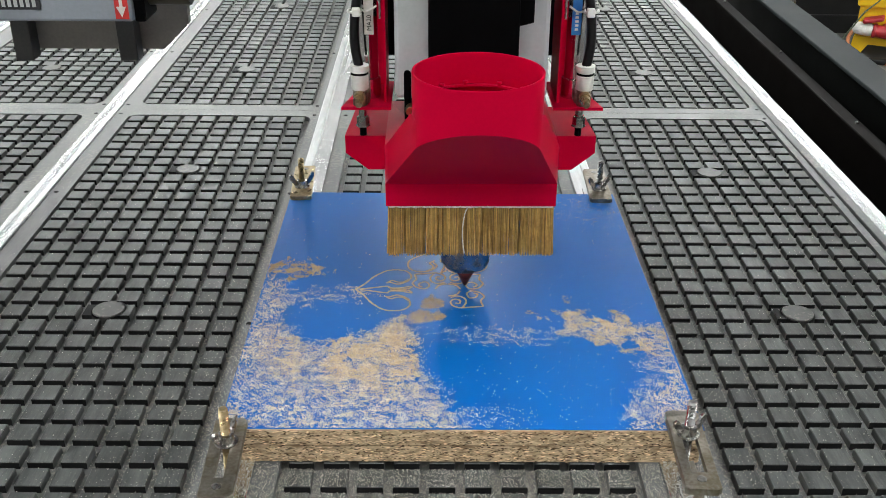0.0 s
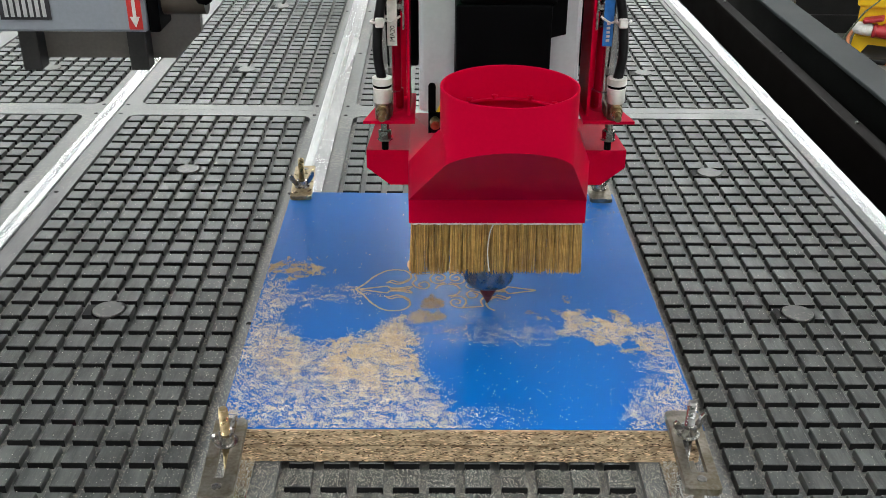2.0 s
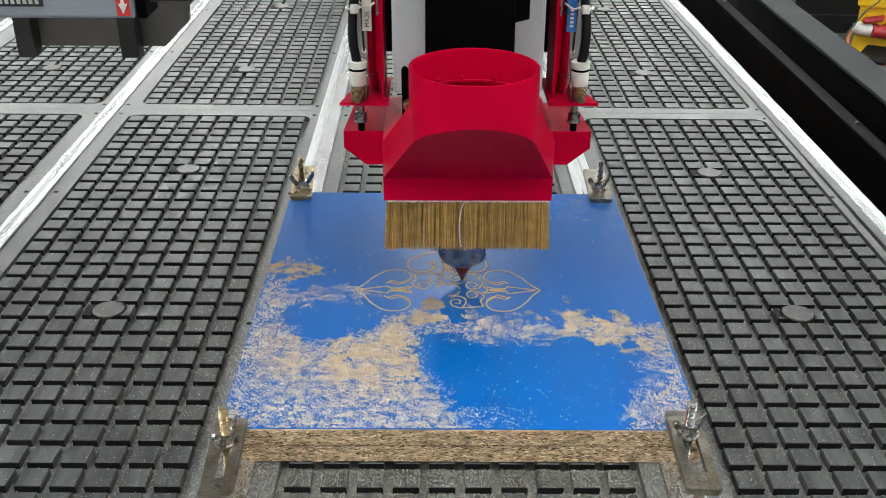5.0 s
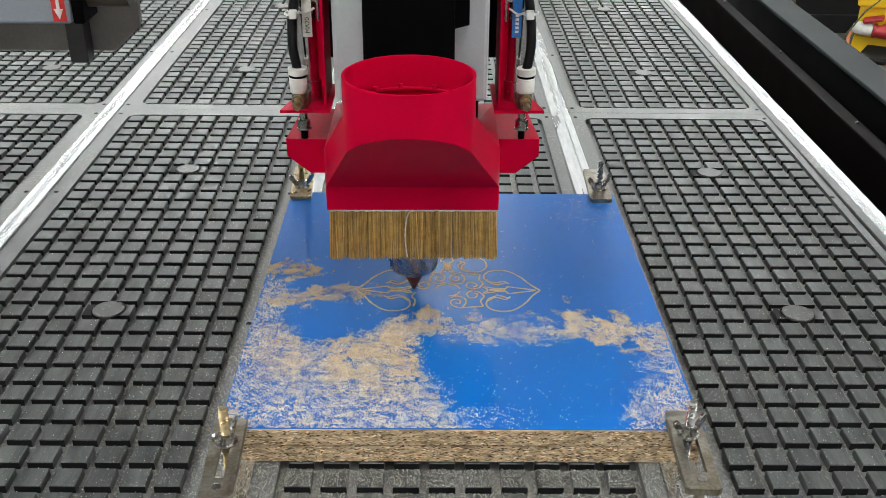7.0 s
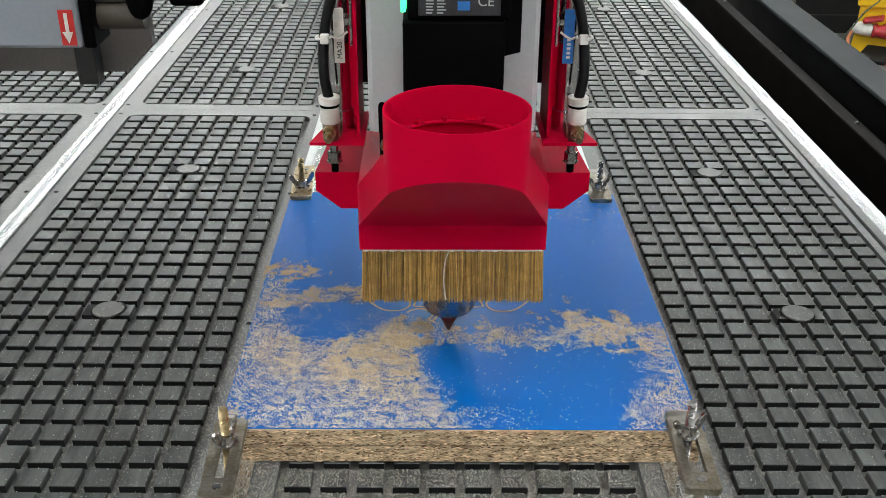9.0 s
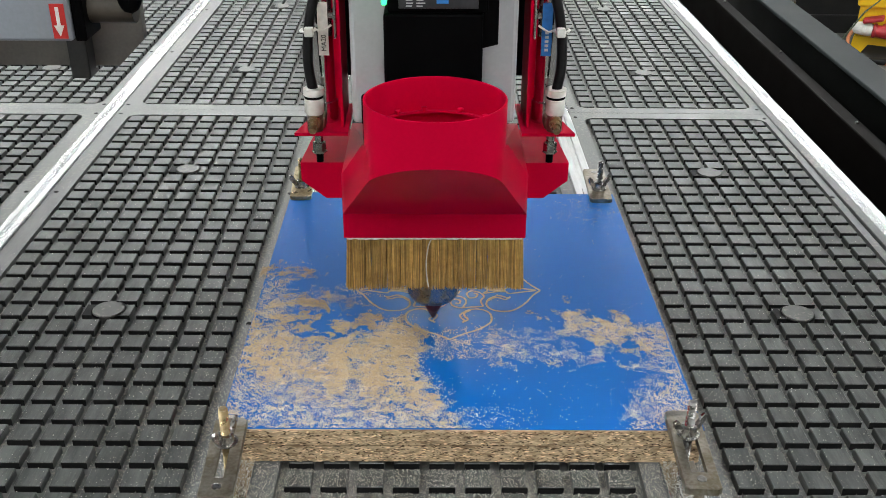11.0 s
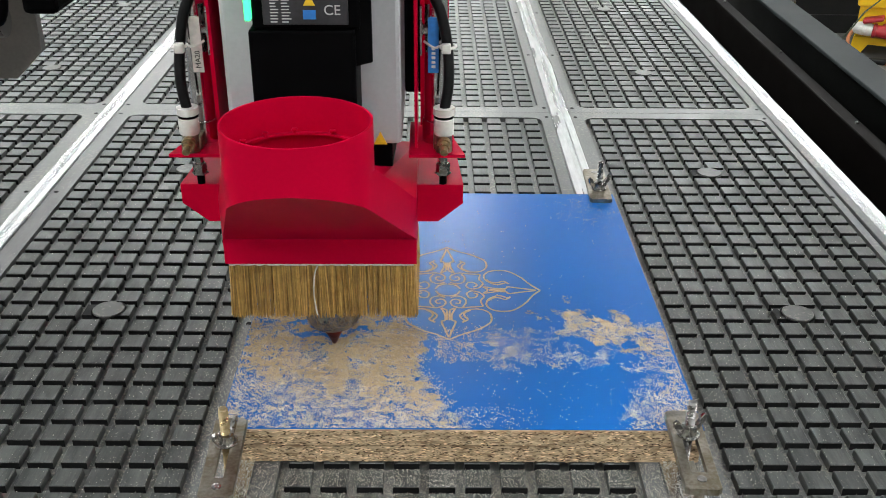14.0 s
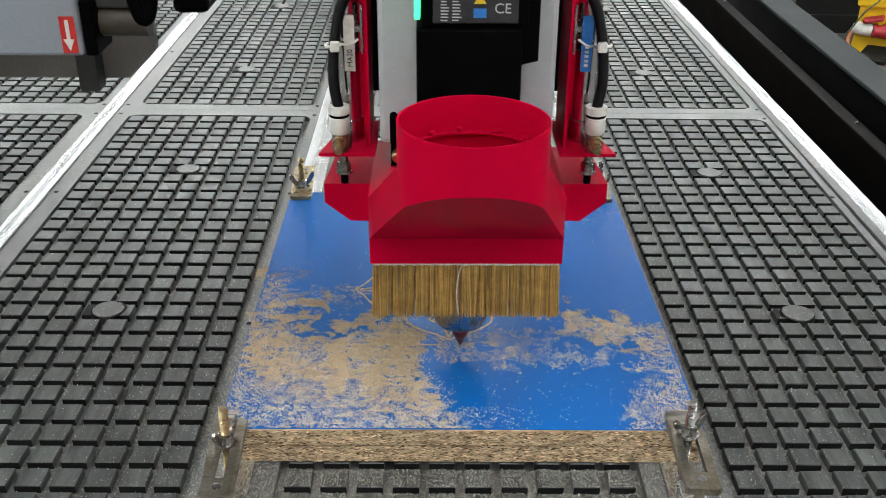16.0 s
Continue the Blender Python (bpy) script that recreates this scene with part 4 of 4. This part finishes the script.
# ---------------------------------------------------------------- beyond the bed
def surroundings():
    thing = empty("power_distributor", 2.01, 4.52, -0.75)
    tagged(thing, "yellow power distribution box on splayed legs on the floor", "power box")
    thing.rotation_euler = (0, 0, radians(-27))
    part("cabinet", boxed(-0.05, 0.42, 0.0, 0.22, 0.085, 0.225, bevel=0.006), "yellow", thing)
    part("lid", boxed(-0.062, 0.44, -0.03, 0.24, 0.2255, 0.33, bevel=0.012), "yellow", thing)
    for y in (-0.004, 0.20):
        bm = bmesh.new()
        plate_xz(bm, [(-0.052, 0.0848), (0.42, 0.0848), (0.45, 0.0), (0.40, 0.0), (0.375, 0.052), (0.015, 0.052), (-0.015, 0.0), (-0.062, 0.0)], y, y + 0.02)
        part("leg_frame", bm, "yellow", thing)
    R = Matrix.Translation((0.052, -0.055, 0.130)) @ Matrix.Scale(0.82, 4) @ Matrix.Rotation(radians(-86), 4, "Y")
    bm = bmesh.new()
    lathe(bm, [(0.030, -0.06), (0.034, -0.05), (0.034, 0.012), (0.040, 0.014), (0.040, 0.030), (0.034, 0.032)], 20, axis_m=R)
    sock = part("socket", bm, "plugred", thing, "red industrial socket", smooth=40)
    bm = bmesh.new()
    lathe(bm, [(0.033, 0.0325), (0.036, 0.05), (0.036, 0.10), (0.031, 0.125), (0.020, 0.135), (0.010, 0.140)], 20, axis_m=R)
    part("plug", bm, "white", sock, "white plug", smooth=40)
    part("base_plate", boxed(0.062, 0.132, -0.06, 0.001, 0.104, 0.156, bevel=0.006), "plugred", thing)
    bm = bmesh.new()
    box(bm, -0.045, 0.045, -0.035, 0.03, -0.010, 0.010, bevel=0.008, m=Matrix.Translation((0.022, -0.055, 0.182)) @ Matrix.Rotation(radians(-14), 4, "Y"))
    part("socket_cover", bm, "plugred", thing, "open red socket cover")
    bm = bmesh.new()
    tube(bm, spline([(-0.058, -0.058, 0.123), (-0.071, -0.060, 0.08), (-0.053, -0.065, 0.03), (0.0, -0.09, 0.009), (0.12, -0.14, 0.0085), (0.4, -0.22, 0.0085)], 6), 0.0085, 10)
    part("plug_cable", bm, "orange", thing, smooth=True)
    bm = bmesh.new()
    tube(bm, spline([(1.72, 4.46, -0.743), (1.80, 4.43, -0.735), (1.845, 4.42, -0.67), (1.905, 4.42, -0.58), (1.935, 4.42, -0.53), (1.99, 4.43, -0.485), (2.08, 4.46, -0.418)], 8), 0.0036, 8)
    tagged(part("mains_cable", bm, "cable", smooth=True), "thin dark green mains cable rising to the power box", "cable")
    bm = bmesh.new()
    tube(bm, spline([(1.80, 4.42, -0.735), (2.02, 4.36, -0.735), (2.3, 4.30, -0.735), (3.0, 4.4, -0.735)], 6), 0.015, 8)
    tagged(part("floor_cable", bm, "hose", smooth=True), "thick black cable lying on the floor", "cable")
    cab = part("control_cabinet", boxed(1.25, 2.75, 4.92, 5.6, -0.75, 0.9, bevel=0.01), "cabinet")
    tagged(cab, "large black control cabinet on the workshop floor", "cabinet")
    part("plinth", boxed(1.24, 2.76, 4.90, 4.918, -0.7498, -0.66, bevel=0.004), "cabinet", cab)
    bm = bmesh.new()
    box(bm, 1.745, 1.79, 4.87, 4.9195, -0.645, -0.55, bevel=0.012)
    part("handle", bm, "steel", cab)


# ---------------------------------------------------------------- chips of wood
def chips(name, count, seed, density, label, size=(0.0008, 0.0023), z=BZ, rect=(BX0, BX1, BY0, BY1), mat="dust", step=0.0015):
    """Loose chips strewn over a stretch; density(x, y) from 0 to 1 says how likely one lies there."""
    rng = np.random.default_rng(seed)
    xs, ys = np.arange(rect[0] + 0.001, rect[1] - 0.001 - step, step), np.arange(rect[2] + 0.001, rect[3] - 0.001 - step, step)
    weight = np.array([density(x + step / 2, y + step / 2) for y in ys for x in xs])
    cell = rng.choice(len(weight), count, p=weight / weight.sum())
    x, y = xs[cell % len(xs)] + rng.uniform(0, step, count), ys[cell // len(xs)] + rng.uniform(0, step, count)
    a, ln, w = rng.uniform(0, 6.283, count), rng.uniform(*size, count), rng.uniform(0.5, 1.0, count)
    h, lift, t = ln * rng.uniform(0.2, 0.5, count), rng.uniform(0, 0.0006, count), rng.uniform(-0.3, 0.3, count) * ln
    c, s = np.cos(a) * ln / 2, np.sin(a) * ln / 2
    base = (np.array([z(p, q) for p, q in zip(x, y)]) if callable(z) else np.full(count, z)) + 0.0001
    V = np.stack([np.stack(p, 1) for p in ((x + c, y + s, base + np.maximum(0, t)), (x - s * w, y + c * w, base), (x - c, y - s, base + np.maximum(0, -t)),
                                           (x + s * w, y - c * w, base), (x, y, base + lift + h))], 1).reshape(-1, 3)
    F = (np.array(((0, 1, 4), (1, 2, 4), (2, 3, 4), (3, 0, 4)))[None] + 5 * np.arange(count)[:, None, None]).reshape(-1, 3)
    return tagged(raw(name, V.tolist(), F.tolist(), mat), label, "wood chips", kind="stuff")


def blob(x, y, cx, cy, rx, ry, turn=0.0, edge=0.45):
    c, s = math.cos(radians(turn)), math.sin(radians(turn))
    u, v = ((x - cx) * c + (y - cy) * s) / rx, (-(x - cx) * s + (y - cy) * c) / ry
    d = math.hypot(u, v)
    d += edge * noise.noise((x * 60, y * 60, 2.0)) + 0.5 * edge * noise.noise((x * 190, y * 150, 5.0))
    return max(0.0, min(1.0, (1 - d) / 0.5))


def streak(x, y, s=1.0):
    return max(0.0, min(1.0, 0.5 + 1.6 * noise.noise((x * 110 * s, y * 150 * s, 1.0)) + 0.8 * noise.noise((x * 300, y * 400, 3.0))))


DRIFTS = []   # (chips, rows of seconds, dx, dy, dz)


def line_at(pts, v):
    """Value at v on a broken line of (v, value)."""
    for (a, p), (b, q) in zip(pts, pts[1:]):
        if v <= b:
            return p + (q - p) * max(0, v - a) / (b - a)
    return pts[-1][1]


RIGHT_EDGE = ((0.669, 0.040), (0.690, 0.028), (0.726, 0.010), (0.770, -0.008), (0.800, -0.004), (0.830, -0.012), (0.860, -0.020))
TOP_EDGE = ((-0.177, 0.862), (-0.150, 0.846), (-0.128, 0.822), (-0.117, 0.803), (-0.095, 0.806), (-0.078, 0.815), (-0.056, 0.829), (-0.035, 0.850), (0.010, 0.852))


def ragged(x, y):
    return 0.010 * noise.noise((x * 45, y * 45, 2.0)) + 0.007 * noise.noise((x * 120, y * 110, 5.0)) + 0.005 * noise.noise((x * 330, y * 300, 8.0))


def heap(x, y):
    """The big heap before the cut, thinning towards the front corner."""
    r = ragged(x, y)
    inside = min(line_at(RIGHT_EDGE, y) + r - x, line_at(TOP_EDGE, x) + 1.3 * r - y)
    if inside <= -0.012:
        return 0.0
    k = max(0.0, min(1.0, inside / 0.020 + 0.25)) ** 1.3
    return k * (0.10 + 0.45 * streak(x, y)) * (0.6 + 0.4 * max(0.0, min(1.0, (x + 0.15) / 0.09)))


def patchy(x, y, s=1.0, cut=0.0):
    """Patches with torn edges, from 0 to 1."""
    n = noise.noise((x * 42 * s, y * 58 * s, 7.0)) + 0.55 * noise.noise((x * 105 * s, y * 140 * s, 4.0)) + 0.35 * noise.noise((x * 260, y * 330, 6.0))
    return max(0.0, min(1.0, 0.5 + (n - cut) * 2.6))


def core(x, y):
    """Fine powder in the thick of the heap."""
    r = ragged(x, y)
    inside = min(line_at(RIGHT_EDGE, y) + r - 0.006 - x, line_at(TOP_EDGE, x) + 1.3 * r - 0.003 - y)
    if inside <= 0:
        return 0.0
    mid = max(0.0, min(1.0, 1.35 - math.hypot((x + 0.055) / 0.10, (y - 0.790) / 0.062)))
    return min(1, inside / 0.008) * (0.06 + mid * (0.12 + 0.88 * patchy(x, y)))


LATE_EDGE = ((-0.177, 0.855), (-0.153, 0.893), (-0.106, 0.896), (-0.100, 0.864), (-0.040, 0.852), (0.016, 0.814))


def late(x, y):
    """The same heap when more powder has been blown on it: nearly closed, with torn gaps."""
    r = ragged(x, y)
    inside = min(line_at(RIGHT_EDGE, y) + r - 0.004 - x, line_at(LATE_EDGE, x) + 1.5 * r - y)
    if inside <= 0:
        return 0.0
    front = max(0.0, min(1.0, (y - 0.722 + 0.33 * (x + 0.177)) / 0.05))
    return min(1, inside / 0.006) * (0.05 + 0.95 * front) * patchy(x, y, 1.25, 0.08)


def dust():
    def lying(x, y):
        d = heap(x, y)
        q = streak(x, y)
        r = ragged(x, y)
        d = max(d, 0.42 * blob(x, y, -0.160, 0.885, 0.020, 0.060, 4) * (0.3 + 0.7 * q))
        d = max(d, 0.60 * blob(x, y, 0.172, 0.828, 0.056, 0.028, -16, 0.8) * (0.3 + 0.7 * q))
        side = max(0.0, min(1.0, (x - (0.168 + 0.03 * math.sin((y - 0.70) * 16)) + r * 1.5) / 0.03)) * (1.0 if y < 0.84 + r else 0.0)
        d = max(d, 0.46 * side * (0.15 + 0.85 * q))
        d = max(d, 0.50 * blob(x, y, 0.210, 0.698, 0.040, 0.040, 0, 0.6) * (0.4 + 0.6 * q))
        d = max(d, 0.16 * blob(x, y, 0.070, 0.815, 0.075, 0.020, -4, 0.7) * q)
        d = max(d, 0.20 * blob(x, y, -0.110, 0.890, 0.055, 0.022, 10, 0.7) * q)
        if x < 0.10 and y < 0.70:
            d = max(d, 0.16 * max(0, 1 - (x - 0.03) / 0.07) * q)
        return min(1, d + 0.0007 + 0.014 * max(0, 0.87 - y))
    chips("wood_chips", 40000, 1, lying, "pale wood chips strewn over the blue board", size=(0.0005, 0.0015))
    chips("chip_powder", 25000, 12, core, "fine tan wood powder heaped on the blue board", size=(0.0005, 0.0011), mat="powder")
    fine = (0.0005, 0.0012)
    far = chips("chip_drift", 4200, 2, lambda x, y: blob(x, y, -0.150, 0.948, 0.036, 0.022, -8, 0.9) * (0.1 + 0.9 * patchy(x, y, 1.3)), "thin tan drift of chips on the board",
                rect=(BX0, -0.10, 0.90, 0.99), size=fine, mat="powder")
    DRIFTS.append((far, ((0.0, 0, 0, 0), (4.0, 0, 0, 0), (9.0, -0.004, -0.004, -0.0001), (12.5, -0.010, -0.008, -0.0005), (16.0, -0.012, -0.010, -0.0006))))
    # drift blown sideways under the ornament, then on to the front
    b = chips("chip_drift", 5200, 3, lambda x, y: blob(x, y, 0.060, 0.835, 0.110, 0.022, -6, 1.3) * (0.25 + 0.75 * patchy(x, y, 2.0, 0.1)), "loose pale chips drifting over the blue board",
              rect=(-0.05, 0.18, 0.79, 0.88), size=(0.0005, 0.0014))
    DRIFTS.append((b, ((0.0, -0.012, -0.004, -0.0030), (1.0, -0.010, -0.004, -0.0030), (2.4, 0, 0, 0), (4.5, 0, 0, 0), (7.0, 0.004, -0.004, 0), (9.0, 0.012, -0.020, 0), (11.5, 0.022, -0.048, -0.0002), (16.0, 0.024, -0.050, -0.0002))))
    # streak of powder that stays on the side away from the heap
    chips("chip_powder", 5200, 14, lambda x, y: blob(x, y, 0.178, 0.826, 0.066, 0.030, -30, 1.2) * (0.1 + 0.9 * patchy(x, y, 1.7, 0.1)), "streak of tan wood powder on the blue board",
          rect=(0.09, BX1, 0.77, 0.90), size=fine, mat="powder")
    # powder that closes the heap later on
    c = chips("chip_drift", 40000, 4, late, "wide heap of tan powder gathering on the board", rect=(BX0, 0.05, BY0, 0.92), size=(0.0005, 0.0012), mat="powder")
    DRIFTS.append((c, ((0.0, 0.002, 0.002, -0.0030), (7.6, 0.002, 0.002, -0.0030), (9.0, 0.001, 0.001, -0.0007), (10.6, 0, 0, 0), (16.0, 0, 0, 0))))
    e = chips("chip_drift", 5000, 9, lambda x, y: blob(x, y, -0.115, 0.893, 0.062, 0.018, 12, 1.0) * (0.1 + 0.9 * patchy(x, y, 1.3)), "tan chips drifting beside the ornament",
              rect=(BX0, -0.03, 0.85, 0.93), size=fine, mat="powder")
    DRIFTS.append((e, ((0.0, 0.0, 0.0, -0.0007), (4.5, 0.0, 0.0, -0.0006), (6.5, 0, 0, 0), (8.0, 0, 0, 0), (11.0, -0.010, -0.020, -0.0004), (16.0, -0.012, -0.026, -0.0006))))
    d = chips("chip_drift", 3600, 6, lambda x, y: max(blob(x, y, 0.001, 0.880, 0.012, 0.018, 8, 0.5), 0.8 * blob(x, y, -0.006, 0.850, 0.026, 0.012, 10, 0.6)) * (0.4 + 0.6 * streak(x, y)),
              "little heap of fresh chips beside the ornament", rect=(-0.06, 0.04, 0.82, 0.92), size=(0.0005, 0.0010), mat="powder")
    DRIFTS.append((d, ((0.0, 0, 0, 0), (4.0, 0, 0, 0), (7.0, -0.004, -0.020, 0), (9.0, -0.012, -0.046, 0), (12.0, -0.016, -0.060, 0), (16.0, -0.018, -0.062, 0))))
    chips("rear_chips", 420, 7, lambda x, y: blob(x, y, 0.19, 1.10, 0.045, 0.055) * streak(x, y), "few chips at the board's rear corner", rect=(0.12, BX1, 1.03, BY1), size=fine)

    # on the bed round the board
    def level(x, y):
        for x0, px, a, b in ((-0.4855, 0.0287, -0.4895, -0.1955), (-0.1199, 0.03, -0.127, 0.179), (0.2576, 0.0289, 0.249, 0.544)):
            if a < x < b:
                u, v = ((x - x0) % px), ((y - 0.639) % 0.03)
                return 0.0 if u < BW and v < BD else -BH
        return 0.003 if (-0.182 < x < -0.148 or 0.197 < x < 0.227) else 0.0

    def near_board(x, y):
        dx = max(BX0 - x, x - BX1, 0)
        dy = max(BY0 - y, 0)
        if dx == 0 and dy == 0:
            return 0
        low = 1.0 if level(x, y) < 0 or -0.197 < x < -0.147 or 0.196 < x < 0.25 else 0.8 if dx == 0 else 0.28
        front = 2.0 if dx == 0 else 1.0
        return front * low * math.exp(-(dx + 0.3 * dy) / 0.055) * max(0.0, min(1, (1.28 - y) / 0.5)) + 0.012
    chips("bed_chips", 38000, 8, near_board, "wood chips and dust scattered over the bed", size=(0.0004, 0.0011), z=level, rect=(-0.5, 0.55, 0.57, 1.35), step=0.002, mat="bed_dust")


# ---------------------------------------------------------------- what moves
HEAD_ROWS = ((0.0, 0.0366, 0.9160, 0.0330), (0.3, 0.0370, 0.9200, 0.0400), (0.5, 0.0377, 0.9245, 0.0473), (0.8, 0.0480, 0.9240, 0.0470), (1.1, 0.0600, 0.9160, 0.0380),
             (1.5, 0.0678, 0.9030, 0.0325), (2.0, 0.0587, 0.8798, 0.0333), (2.5, 0.0843, 0.8774, 0.0325), (3.0, 0.1147, 0.9177, 0.0320), (3.5, 0.0902, 0.9500, 0.0320),
             (4.0, 0.0622, 0.9508, 0.0322), (4.2, 0.0576, 0.9470, 0.0322), (5.2, 0.0260, 0.9260, 0.0325), (6.3, -0.0082, 0.9054, 0.0325), (6.5, -0.0050, 0.9032, 0.0326),
             (7.0, -0.0172, 0.9082, 0.0325), (7.5, -0.0169, 0.8821, 0.0325), (8.0, 0.0041, 0.8786, 0.0326), (8.5, 0.0214, 0.8510, 0.0332), (9.0, 0.0182, 0.8264, 0.0338),
             (10.2, 0.0100, 0.8420, 0.0332), (11.3, 0.0020, 0.8570, 0.0328), (11.5, 0.0049, 0.8631, 0.0328), (12.0, 0.0100, 0.8720, 0.0325), (12.5, 0.0194, 0.8764, 0.0325),
             (13.0, 0.0135, 0.8742, 0.0400), (13.5, -0.0974, 0.8067, 0.0384), (14.0, -0.0909, 0.8019, 0.0325), (14.5, -0.0251, 0.7982, 0.0333), (15.0, 0.0049, 0.7977, 0.0338),
             (15.5, 0.0075, 0.7996, 0.0451), (16.0, 0.0287, 0.7980, 0.0357))

hall()
bed()
board()
clamps()
HEAD = make_head()
GANTRY = make_gantry()
surroundings()
dust()


def motions():
    walk(HEAD, [(t, pose(x, y, z, 0, -0.35)) for t, x, y, z in HEAD_ROWS])
    walk(GANTRY, [(t, pose(0, y, 0)) for t, x, y, z in HEAD_ROWS])
    # a cut shows where the bit has passed
    for piece, t in CUTS:
        walk(piece, [(0.0, pose(CX, CY, BZ - 0.004)), (t - 0.1, pose(CX, CY, BZ - 0.004)), (t, pose(CX, CY, BZ)), (16.0, pose(CX, CY, BZ))])
    for ob, rows in DRIFTS:
        walk(ob, [(t, pose(x, y, z)) for t, x, y, z in rows])


motions()
